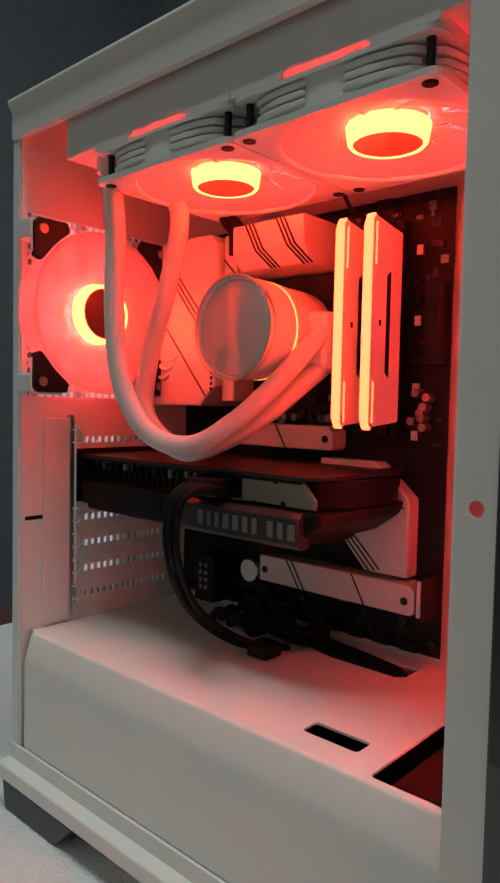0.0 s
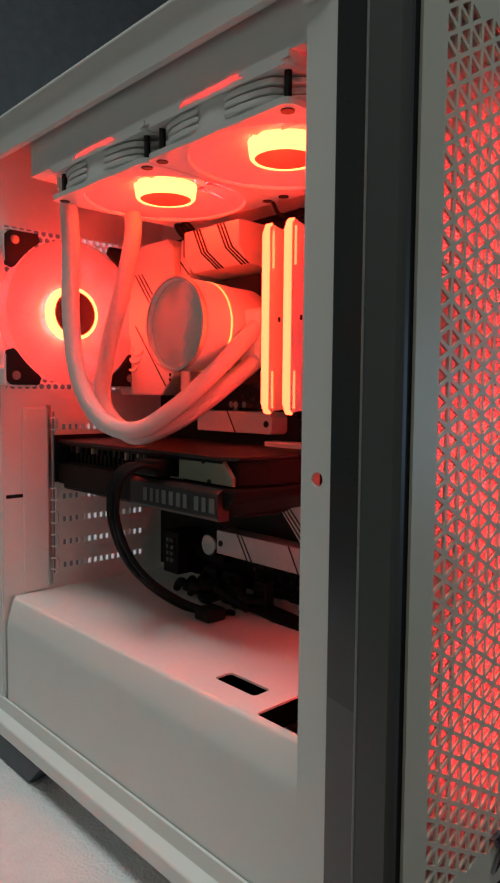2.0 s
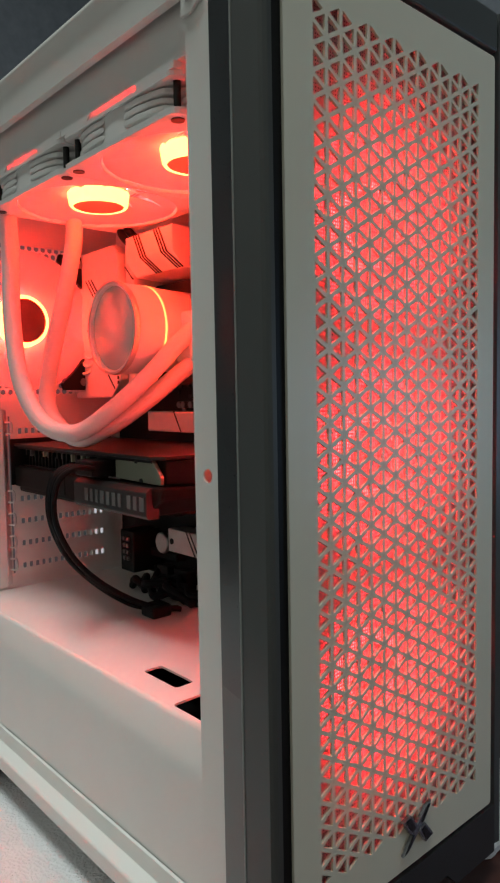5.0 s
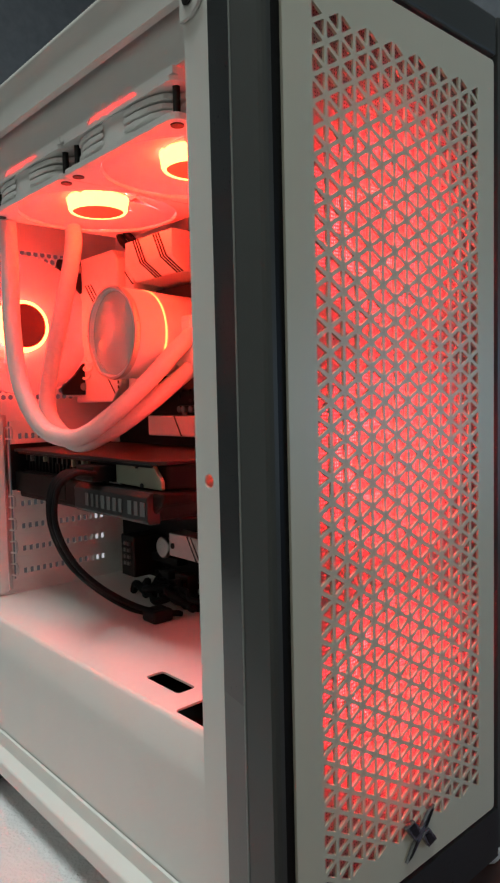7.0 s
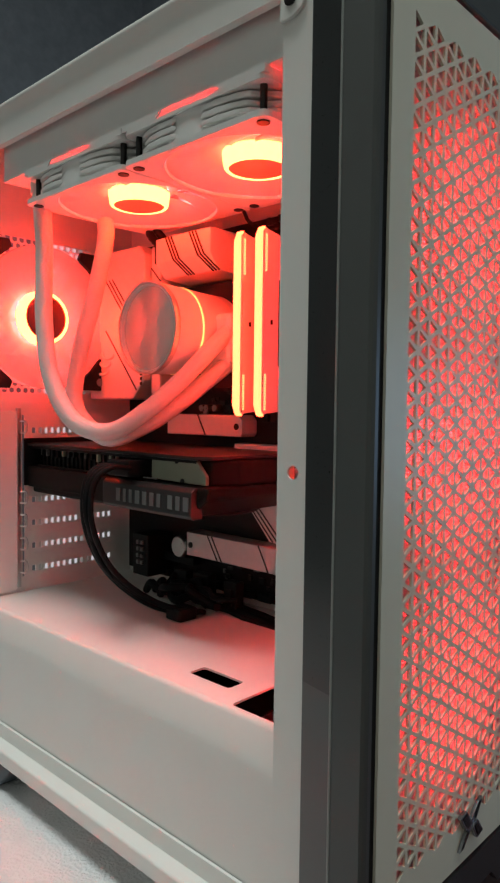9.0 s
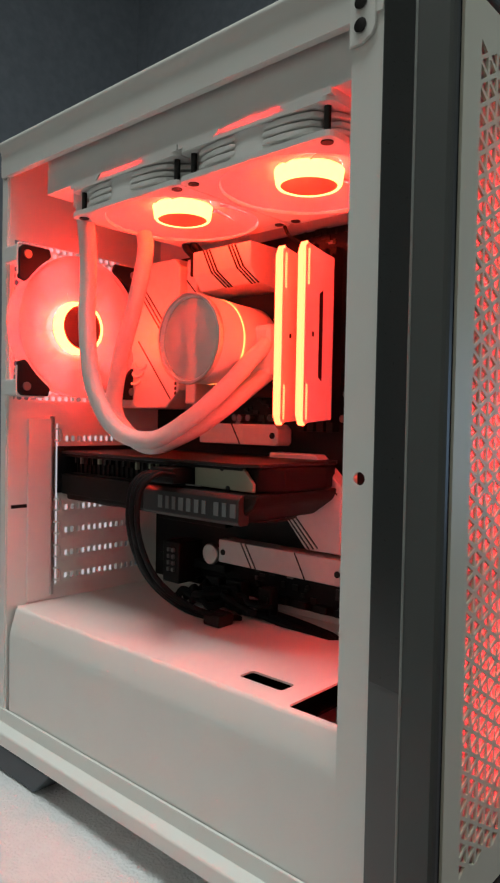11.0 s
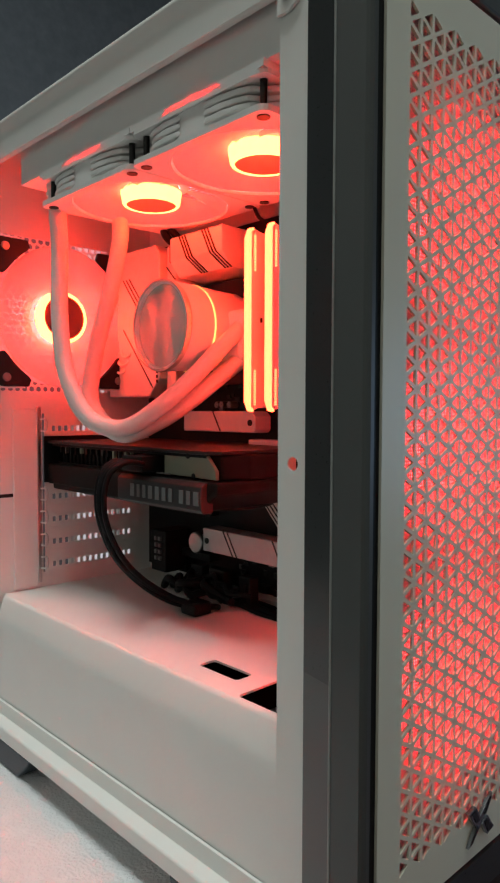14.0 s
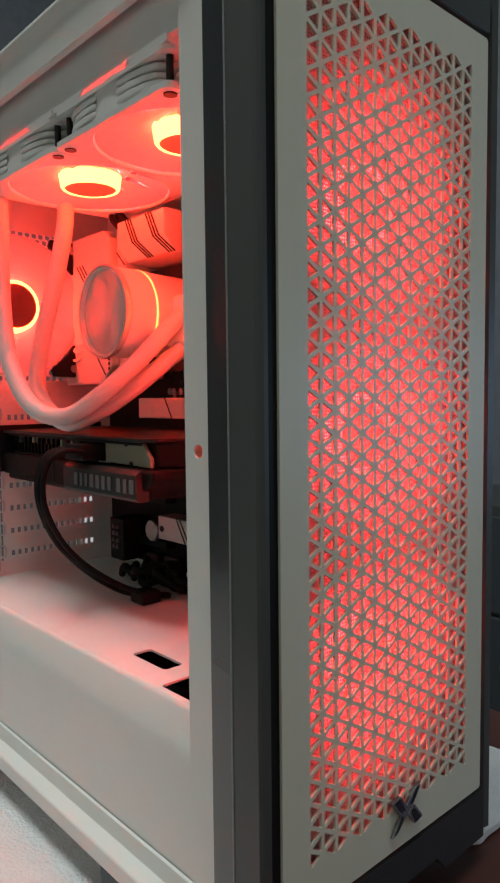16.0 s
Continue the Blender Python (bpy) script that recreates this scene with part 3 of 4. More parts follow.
# ---- fans ----
def fan(name, label, group, led, core, frame_mtl, rotor_mtl, hub_mtl, open_frame=False, flat_ring=0.0, wall=0.0065, rim_light=None):
    """A 120 mm fan lying on z = 0 (its face with the glowing hub looks down), 25 mm deep."""
    f = thing(name, label, "fan", group)
    if open_frame:
        for sx in (-1, 1):
            for sy in (-1, 1):
                c = [(sx * 0.0598, sy * 0.0560), (sx * 0.0598, sy * 0.0330), (sx * 0.0540, sy * 0.0310)] + [(sx * 0.0612 * math.cos(radians(q)), sy * 0.0612 * math.sin(radians(q))) for q in (33, 38, 43, 47, 52, 57)] + [(sx * 0.0310, sy * 0.0540), (sx * 0.0330, sy * 0.0598), (sx * 0.0560, sy * 0.0598)]
                pad = part("corner_pad", prism(c, "z", 0.0, 0.004, 0.0008), BLACK, f, "dark rubber corner pad")
                part("rim_edge", tube([(sx * 0.0604, sy * 0.036, 0.002), (sx * 0.0604, sy * 0.057, 0.002), (sx * 0.057, sy * 0.0604, 0.002), (sx * 0.036, sy * 0.0604, 0.002)], 0.0008, 6, 5), frame_mtl, f)
                part("screw", lathe([(0, -0.0012), (0.0034, -0.001), (0.0036, 0.0004), (0, 0.0004)], "z", sx * 0.0525, sy * 0.0525, 16), CAP, pad)
                part("post", box(min(sx * 0.047, sx * 0.0598), max(sx * 0.047, sx * 0.0598), min(sy * 0.047, sy * 0.0598), max(sy * 0.047, sy * 0.0598), 0.005, 0.0245, 0.001), frame_mtl, f)
        part("rim", lathe([(0.0564, 0.0012), (0.0594, 0.0004), (0.0598, 0.0016), (0.0572, 0.0029)], "z", 0, 0, 64, closed=True), rotor_mtl, f, "milky rim round the blades", True)
        part("shell", lathe([(0.0563, 0.003), (0.0572, 0.003), (0.0572, 0.0245), (0.0563, 0.0245)], "z", 0, 0, 64, closed=True), rotor_mtl, f, smooth=True)
    else:
        plate = [circle(sx * 0.0525, sy * 0.0525, 0.0023, 12) for sx in (-1, 1) for sy in (-1, 1)]
        part("frame", holed(rect(-0.06, 0.06, -0.06, 0.06, 0.006), [circle(0, 0, 0.0582, 64)] + plate, "z", 0.0, 0.0035), frame_mtl, f, "white square fan frame")
        part("back_frame", holed(rect(-0.06, 0.06, -0.06, 0.06, 0.006), [circle(0, 0, 0.0582, 64)] + plate, "z", 0.0188, 0.0212), frame_mtl, f)
        part("shell", lathe([(0.0582, 0.0035), (0.0594, 0.0035), (0.0590, 0.010), (0.0585, 0.0145), (0.0594, 0.0188), (0.0582, 0.0188)], "z", 0, 0, 64, closed=True), frame_mtl, f, smooth=True)
        for n in range(4):
            turn = Matrix.Rotation(n * math.pi / 2, 3, "Z")
            pieces = []
            for sx in (-1, 1):
                for q, reach in ((0.0060, 0.049), (0.0103, 0.047), (0.0146, 0.049)):
                    arc = [(sx * 0.0592 * math.sin(radians(g)), -0.0592 * math.cos(radians(g))) for g in (46, 40, 34, 28, 22, 16, 10)]
                    rib = arc + [(sx * 0.014, -0.0594), (sx * 0.024, -0.0592), (sx * (reach - 0.012), -0.0582), (sx * (reach - 0.004), -0.0555), (sx * reach, -0.0500)]
                    pieces.append(("corner_rib", prism(rib[::sx], "z", q, q + 0.0033, 0.0009)))
                pieces.append(("edge_bar", prism([(sx * 0.0275, 0.0212), (sx * 0.0598, 0.0212), (sx * 0.0598, 0.0250), (sx * 0.0235, 0.0250)][::sx], "y", -0.0600, -0.0575)))
            for kind, piece in pieces:
                bmesh.ops.rotate(piece, verts=piece.verts, cent=(0, 0, 0), matrix=turn)
                part(kind, piece, frame_mtl, f)
            b = prism([(-0.0272, 0.0213), (0.0272, 0.0213), (0.0240, 0.0249), (-0.0240, 0.0249)], "y", -0.0592, -0.0588)
            bmesh.ops.rotate(b, verts=b.verts, cent=(0, 0, 0), matrix=turn)
            part("light_slit", b, rotor_mtl, f, "milky slit that lets red light out")
        for sx in (-1, 1):
            for sy in (-1, 1):
                part("long_screw", lathe([(0, -0.0006), (0.0036, -0.0006), (0.0038, 0.0010), (0.0020, 0.0034), (0.0020, 0.028), (0, 0.028)], "z", sx * 0.0525, sy * 0.0525, 14), SCREW, f, "black long fan screw", True)
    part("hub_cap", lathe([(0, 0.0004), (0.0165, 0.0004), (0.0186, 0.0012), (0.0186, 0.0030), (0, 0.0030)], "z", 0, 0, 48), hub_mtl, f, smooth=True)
    part("light_ring", lathe([(0.0188, 0.0006), (0.0205, 0.0006), (0.0216, 0.002), (0.0228, 0.004 + wall), (0.0190, 0.004 + wall)], "z", 0, 0, 48, closed=True), led, f, "glowing ring of red light round the hub", True)
    if flat_ring:
        part("face_ring", lathe([(0.0206, -0.0006), (flat_ring, -0.0006), (flat_ring, 0.0008), (0.0206, 0.0008)], "z", 0, 0, 48, closed=True), led, f, "flat glowing ring on the fan face", True)
    if rim_light:
        part("rim_light", lathe([(0.0385, 0.0006), (0.0480, 0.0006), (0.0480, 0.0016), (0.0385, 0.0016)], "z", 0, 0, 64, closed=True), rim_light, f, "unseen red ring added to even out the front glow", True)
        # Added backing that keeps the extra glow from going into the case.
        part("rim_light_back", lathe([(0.0380, 0.0018), (0.0485, 0.0018), (0.0485, 0.0028), (0.0380, 0.0028)], "z", 0, 0, 64, closed=True), frame_mtl, f)
    # Added milky ring: covers the strip behind and spreads its glow.
    part("hub_flange", lathe([(0.0214, 0.0146), (0.0285, 0.0146), (0.0285, 0.0151), (0.0214, 0.0151)], "z", 0, 0, 48, closed=True), rotor_mtl, f, "milky ring added at the blade roots to spread the glow", True)
    part("hub_back", lathe([(0, 0.0042 + wall), (0.0212, 0.0042 + wall), (0.0212, 0.0225), (0, 0.0225)], "z", 0, 0, 40), frame_mtl, f)
    # Hidden emitter, added to light blades and surroundings red.
    part("led_strip", lathe([(0.0214, 0.0152), (0.0222, 0.0152), (0.0222, 0.0215), (0.0214, 0.0215)], "z", 0, 0, 48, closed=True), core, f, "hidden red emitter added to light the blades", True)
    blade = None
    NB = 9
    for n in range(NB):
        b = bmesh.new()
        rows2 = []
        for i in range(9):
            r = 0.0222 + 0.0350 * i / 8
            span = radians(46) * (0.95 + 0.07 * i / 8)
            row = []
            for j in range(9):
                u = j / 8
                a = span * (u - 0.5) + radians(13) * (i / 8) ** 1.4
                z = 0.0094 - 0.0078 * (i / 8) ** 1.3 + (0.0046 * u + 0.0006 * math.sin(math.pi * u)) * (1 - 0.85 * i / 8)
                row.append(b.verts.new((r * math.cos(a), r * math.sin(a), z)))
            rows2.append(row)
        for i in range(8):
            for j in range(8):
                b.faces.new((rows2[i][j], rows2[i + 1][j], rows2[i + 1][j + 1], rows2[i][j + 1]))
        if blade is None:
            blade = part("blade", b, rotor_mtl, f, "translucent milky fan blade", True)
            first = blade
        else:
            b.free()
            o = first.copy()
            scene.collection.objects.link(o)
            o.matrix_basis = Matrix.Rotation(2 * math.pi * n / NB, 4, "Z")
    for n in range(4):
            a = math.pi / 4 + n * math.pi / 2
            b = prism([(-0.0018, 0.020), (0.0018, 0.020), (0.0018, 0.059), (-0.0018, 0.059)], "z", 0.0222, 0.0245)
            bmesh.ops.rotate(b, verts=b.verts, cent=(0, 0, 0), matrix=Matrix.Rotation(a, 3, "Z"))
            part("strut", b, frame_mtl, f)
    return f


FZ = 0.4295
f1 = fan("radiator_fan", "white radiator fan glowing red, hung under the radiator", "radiator fans", LED, FILL_CORE, WHITE_PLASTIC, ROTOR, HUB)
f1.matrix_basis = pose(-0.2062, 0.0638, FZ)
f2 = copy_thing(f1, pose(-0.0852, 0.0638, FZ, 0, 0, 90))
HUB_DARK = material("dark_hub_cap", (0.16, 0.05, 0.05), 0.4, grain=0.1)
# Stronger hidden fill for the rear fan.
FILL_REAR = glow("red_fill_rear", (1.0, 0.019, 0.025), 95.0)
rf = fan("rear_fan", "translucent rear case fan glowing red with dark corner pads", "case fans", LED, FILL_REAR, WHITE_PLASTIC, ROTOR_CLEAR, HUB_DARK, True)
rf.matrix_basis = Matrix.Translation((-0.3250, 0.0565, 0.3570)) @ Matrix.Rotation(radians(-90), 4, "Y") @ Matrix.Scale(1.025, 4)
ff = fan("front_fan", "white front case fan glowing red behind the filter", "front fans", LED_FRONT, FILL_FRONT, WHITE_PLASTIC, ROTOR, HUB, flat_ring=0.0225, rim_light=FILL_RIM)
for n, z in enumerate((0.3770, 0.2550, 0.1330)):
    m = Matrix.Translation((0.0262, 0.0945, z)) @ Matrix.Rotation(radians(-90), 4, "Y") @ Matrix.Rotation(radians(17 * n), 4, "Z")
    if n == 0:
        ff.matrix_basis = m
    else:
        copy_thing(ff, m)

# ---- liquid cooler ----
cooler = thing("liquid_cooler", "white liquid cooler with sleeved hoses and round pump", "cpu cooler", at=(-0.2, 0.07, 0.455))


def lc(name, bm, mtl, label="", parent=None, smooth=False):
    p = parent or cooler
    bmesh.ops.translate(bm, verts=bm.verts, vec=(0.2, -0.07, -0.455))
    return finish(name, bm, mtl, p, label, smooth)


RZ0, RZ1_ = FZ + 0.0255, FZ + 0.0525
lc("radiator_frame", holed(rect(-0.304, -0.006, 0.0065, 0.1305, 0.002), [rect(-0.262, -0.026, 0.012, 0.124)], "z", RZ0, RZ1_), WHITE_PLASTIC, "white radiator body")
for k in range(22):
    y = 0.0140 + 0.005 * k
    lc("radiator_fin", box(-0.261, -0.027, y, y + 0.0018, RZ0 + 0.001, RZ1_ - 0.001), FINS)
H1 = [(-0.281, 0.026, 0.458), (-0.272, 0.021, 0.437), (-0.2625, 0.018, 0.40), (-0.2625, 0.0175, 0.348), (-0.2565, 0.020, 0.302), (-0.238, 0.028, 0.270), (-0.212, 0.042, 0.2625), (-0.190, 0.060, 0.279), (-0.177, 0.082, 0.302), (-0.168, 0.102, 0.325), (-0.164, 0.116, 0.339), (-0.172, 0.124, 0.345)]
H2 = [(-0.281, 0.080, 0.458), (-0.270, 0.076, 0.440), (-0.256, 0.0685, 0.415), (-0.2585, 0.060, 0.37), (-0.2650, 0.050, 0.32), (-0.2585, 0.043, 0.280), (-0.228, 0.050, 0.2575), (-0.202, 0.066, 0.267), (-0.186, 0.086, 0.284), (-0.174, 0.106, 0.303), (-0.166, 0.122, 0.318), (-0.172, 0.130, 0.325)]
for pts in (H1, H2):
    h = lc("hose", tube(pts, 0.0066, 18, 14, rib=0.02, pitch=2), SLEEVE, "white braided sleeve hose", smooth=True)
    b = lathe([(0, 0.0), (0.0082, 0.0), (0.0082, 0.012), (0, 0.012)], "z", pts[0][0], pts[0][1], 20)
    bmesh.ops.translate(b, verts=b.verts, vec=(0, 0, 0.445))
    lc("hose_fitting", b, WHITE_PLASTIC)
PU, PV, PF = -0.2045, 0.341, 0.070
pump = lc("pump_body", lathe([(0, 0.1440), (0.0300, 0.1440), (0.0320, 0.1400), (0.0325, 0.120), (0.0338, 0.1015), (0.0338, 0.0985)], "y", PU, PV, 64), WHITE_PLASTIC, "white round pump housing", None, True)
lc("pump_sleeve", lathe([(0.0338, 0.0968), (0.0350, PF + 0.002), (0.0345, PF), (0.0326, PF), (0.0320, PF + 0.003), (0.0318, PF + 0.010), (0, PF + 0.010)], "y", PU, PV, 64), WHITE_PLASTIC, "", pump, True)
lc("light_line", lathe([(0.0336, 0.0985), (0.0341, 0.0982), (0.0341, 0.0971), (0.0336, 0.0968)], "y", PU, PV, 64, closed=True), PUMP_LED, "thin glowing line round the pump", pump, True)
lc("pump_glass", lathe([(0.0318, PF + 0.004), (0.0318, PF + 0.0030), (0.0300, PF + 0.0024), (0, PF + 0.0024)], "y", PU, PV, 64), MIRROR, "smoked mirror glass on the pump face", pump, True)
lc("pump_rim", lathe([(0.0350, PF + 0.004), (0.0356, PF + 0.002), (0.0353, PF - 0.0008), (0.0338, PF - 0.0012), (0.0324, PF + 0.001), (0.0324, PF + 0.004)], "y", PU, PV, 64, closed=True), ALU, "pale metal rim", pump, True)
lc("elbow_block", box(-0.184, -0.1565, 0.112, 0.136, 0.314, 0.354, 0.005), WHITE_PLASTIC, "", pump)
lc("mount_plate", prism(rect(-0.250, -0.160, 0.298, 0.384, 0.006), "y", 0.1405, 0.1445), BLACK, "black mounting bracket", pump)

# ---- motherboard ----
board = thing("motherboard", "black motherboard with silver heat sinks on the tray", "motherboard", at=(-0.22, 0.16, 0.28))


def mb(name, bm, mtl, label="", parent=None, smooth=False):
    bmesh.ops.translate(bm, verts=bm.verts, vec=(0.22, -0.16, -0.28))
    return finish(name, bm, mtl, parent or board, label, smooth)


BX0, BX1, BZ_0, BZ_1, BY = -0.343, -0.091, 0.123, 0.433, 0.1575
mb("circuit_board", box(BX0, BX1, BY, BY + 0.0016, BZ_0, BZ_1, 0.0003), PCB, "black printed circuit board")


def grooved(name, poly, y0, y1, lines, label, bevel=0.0015, mtl=None, w=0.0011):
    ob = mb(name, prism(poly, "y", y0, y1, bevel), mtl or SILVER, label)
    for (u0, v0, u1, v1) in lines:
        d = Vector((u1 - u0, v1 - v0)).normalized()
        nx, nz = -d.y * w / 2, d.x * w / 2
        mb("groove", prism([(u0 + nx, v0 + nz), (u1 + nx, v1 + nz), (u1 - nx, v1 - nz), (u0 - nx, v0 - nz)], "y", y0 - 0.0004, y0 + 0.0006), GROOVE, "", ob)
    return ob


# upper heat sink over the power stages, sloped face
hs = mb("upper_heat_sink", prism([(0.1075, 0.4195), (0.1075, 0.400), (0.117, 0.388), (0.150, 0.386), (0.1565, 0.386), (0.1565, 0.4195)], "x", -0.241, -0.175, 0.001), SILVER, "silver heat sink with slanted grooves")
for x in (-0.229, -0.2255, -0.222, -0.200, -0.1965, -0.193):
    b = bmesh.new()
    v = [b.verts.new(q) for q in ((x, 0.1070, 0.4190), (x + 0.0014, 0.1070, 0.4190), (x + 0.0114, 0.1070, 0.3998), (x + 0.0100, 0.1070, 0.3998))]
    b.faces.new(v)
    v2 = [b.verts.new(q) for q in ((x + 0.0180, 0.1166, 0.3876), (x + 0.0194, 0.1166, 0.3876))]
    b.faces.new((v[3], v[2], v2[1], v2[0]))
    e = bmesh.ops.extrude_face_region(b, geom=b.faces[:])
    bmesh.ops.translate(b, verts=[q for q in e["geom"] if isinstance(q, bmesh.types.BMVert)], vec=(0, 0.0006, 0.0005))
    mb("groove", b, GROOVE, "", hs)
# cover over the rear connectors, with slanted grooves
io = grooved("rear_connector_cover", [(-0.343, 0.288), (-0.278, 0.288), (-0.262, 0.304), (-0.262, 0.412), (-0.270, 0.420), (-0.343, 0.420)], 0.112, 0.1565,
             [(-0.318, 0.395, -0.272, 0.340), (-0.313, 0.395, -0.267, 0.340), (-0.308, 0.395, -0.264, 0.343), (-0.318, 0.350, -0.272, 0.296)], "silver cover over the rear connectors")
grooved("side_heat_sink", [(-0.260, 0.292), (-0.247, 0.292), (-0.247, 0.418), (-0.260, 0.418)], 0.118, 0.1565, [(-0.2595, 0.40, -0.2475, 0.388), (-0.2595, 0.36, -0.2475, 0.348)], "silver side heat sink")
for k in range(5):
    mb("marking_bar", box(-0.2665, -0.2645, 0.1112, 0.1118, 0.300 + 0.0042 * k, 0.3028 + 0.0042 * k), CHIP)
# bar above the graphics card
grooved("upper_drive_cover", [(-0.262, 0.258), (-0.172, 0.258), (-0.1695, 0.2605), (-0.1695, 0.2715), (-0.174, 0.2755), (-0.262, 0.2755)], 0.1385, 0.1565, [(-0.222, 0.2755, -0.212, 0.2585)], "silver drive cover above the graphics card", 0.0008)
mb("cover_screw", lathe([(0, 0.1378), (0.0026, 0.1378), (0.0026, 0.1386), (0, 0.1386)], "y", -0.1755, 0.2662, 16), SCREW)
# wedge cover below the memory
grooved("chipset_cover", [(-0.182, 0.2525), (-0.135, 0.2525), (-0.109, 0.229), (-0.109, 0.1765), (-0.142, 0.1765), (-0.182, 0.220)], 0.1425, 0.1565,
        [(-0.176, 0.216, -0.138, 0.177), (-0.172, 0.2165, -0.134, 0.178), (-0.168, 0.217, -0.130, 0.179), (-0.140, 0.2475, -0.1125, 0.2225)], "silver wedge-shaped chipset cover", 0.001)
grooved("lower_drive_cover", [(-0.235, 0.1532), (-0.1035, 0.1532), (-0.1005, 0.156), (-0.1005, 0.170), (-0.105, 0.1735), (-0.235, 0.1735)], 0.1385, 0.1565,
        [(-0.2085, 0.1735, -0.1960, 0.1535), (-0.2035, 0.1735, -0.1910, 0.1535), (-0.150, 0.1735, -0.139, 0.1535)], "silver lower drive cover", 0.0008)
for x, z in ((-0.2295, 0.1625), (-0.1080, 0.1625)):
    mb("cover_screw", lathe([(0, 0.1378), (0.0026, 0.1378), (0.0026, 0.1386), (0, 0.1386)], "y", x, z, 16), SCREW)
mb("coin_cell", lathe([(0, 0.1385), (0.0085, 0.1385), (0.0095, 0.1395), (0.0095, 0.1425), (0, 0.1425)], "y", -0.2465, 0.1585, 36), STEEL, "round silver battery", None, True)
# slots, sockets, chips
for z in (0.2445, 0.206, 0.1855, 0.145):
    s = mb("expansion_slot", box(-0.325, -0.235, 0.1465, 0.1573, z - 0.0035, z + 0.0035, 0.0006), BLACK)
for x in (-0.1535, -0.1440, -0.1345, -0.1250):
    mb("memory_slot", box(x - 0.0032, x + 0.0032, 0.1475, 0.1573, 0.2705, 0.4145, 0.0006), BLACK)
mb("power_socket", box(-0.1035, -0.0940, 0.1450, 0.1573, 0.318, 0.372, 0.0006), BLACK, "black main power socket")
rnd = random.Random(4)
for k in range(90):
    x, z = rnd.choice(((rnd.uniform(-0.118, -0.094), rnd.uniform(0.26, 0.43)), (rnd.uniform(-0.24, -0.165), rnd.uniform(0.276, 0.300)), (rnd.uniform(-0.23, -0.095), rnd.uniform(0.126, 0.150)), (rnd.uniform(-0.165, -0.100), rnd.uniform(0.418, 0.431))))
    w, h = rnd.uniform(0.0008, 0.0034), rnd.uniform(0.0008, 0.003)
    mb("chip", box(x - w, x + w, BY - rnd.uniform(0.0008, 0.0022), BY - 0.0002, z - h, z + h), rnd.choice((CHIP, CHIP, CHIP, CHIP, CHIP, CAP)))
for k in range(14):
    x, z = rnd.choice(((rnd.uniform(-0.235, -0.17), 0.281), (rnd.uniform(-0.115, -0.097), rnd.uniform(0.27, 0.3))))
    mb("capacitor", lathe([(0, BY - 0.009), (0.0026, BY - 0.009), (0.003, BY - 0.0085), (0.003, BY - 0.0003), (0, BY - 0.0003)], "y", x, z, 14), CAP, "", None, True)
for k in range(9):
    x = -0.285 + 0.021 * k
    mb("pin_header", box(x, x + 0.013, 0.1490, 0.1573, 0.1255, 0.1315, 0.0005), BLACK)
for i in range(2):
    for j in range(4):
        mb("pin", box(-0.2885 + 0.006 * i, -0.2855 + 0.006 * i, 0.1245, 0.127, 0.1390 + 0.006 * j, 0.1425 + 0.006 * j, 0.0004), CAP)
mb("lower_connector", box(-0.297, -0.275, 0.1275, 0.1573, 0.128, 0.166, 0.001), BLACK, "black connector block")

mb("standoff", lathe([(0, 0.1535), (0.0030, 0.1535), (0.0052, 0.1550), (0.0052, 0.1573), (0, 0.1573)], "y", -0.0965, 0.1300, 18), SCREW, "", None, True)
mb("edge_plug", box(-0.1000, -0.0935, 0.1380, 0.1573, 0.1520, 0.1800, 0.0008), BLACK)
mb("edge_plug_face", box(-0.0985, -0.0955, 0.1368, 0.1379, 0.1540, 0.1780, 0.0004), SILVER)
for z in (0.392, 0.345, 0.300, 0.268):
    mb("board_label", box(-0.1165, -0.1120, BY - 0.0024, BY - 0.0002, z, z + 0.0065, 0.0003), SILVER)

# ---- memory ----
mem = thing("memory_module", "memory module with white heat spreader and glowing red-orange light bar", "memory module", "memory modules", at=(-0.1440, 0.13, 0.343))


def mm(name, bm, mtl, label="", parent=None):
    bmesh.ops.translate(bm, verts=bm.verts, vec=(0.1440, -0.13, -0.343))
    return finish(name, bm, mtl, parent or mem, label)


ZB, ZT, ZC = 0.2760, 0.4100, 0.343
body = [(0.1420, ZB + 0.004), (0.1420, ZT - 0.006), (0.1130, ZT - 0.0025), (0.1100, ZT - 0.0002), (0.1065, ZT - 0.003), (0.1065, ZB + 0.003), (0.1100, ZB + 0.0002), (0.1130, ZB + 0.0025)]
spread = mm("heat_spreader", prism(body, "x", -0.1474, -0.1406, 0.0008), WHITE_PLASTIC, "white heat spreader")
mm("circuit_strip", box(-0.1447, -0.1433, 0.1418, 0.1520, ZB + 0.002, ZT - 0.002), PCB)
lightp = [(0.1042, ZB + 0.007), (0.1072, ZB), (0.1098, ZB - 0.001), (0.1098, ZB + 0.003), (0.1074, ZB + 0.007), (0.1074, ZB + 0.030), (0.1092, ZB + 0.034), (0.1092, ZB + 0.052), (0.1078, ZB + 0.055), (0.1078, ZT - 0.055), (0.1092, ZT - 0.052), (0.1092, ZT - 0.034), (0.1074, ZT - 0.030), (0.1074, ZT - 0.007), (0.1098, ZT - 0.003), (0.1098, ZT + 0.001), (0.1072, ZT), (0.1042, ZT - 0.007)]
mm("light_bar", prism(lightp, "x", -0.1468, -0.1412, 0.0008), RAM_LED, "glowing light bar along the edge")
mm("recess", prism([(0.1235, 0.312), (0.1275, 0.309), (0.1275, 0.377), (0.1235, 0.374)], "x", -0.1406, -0.1402), BLACK)
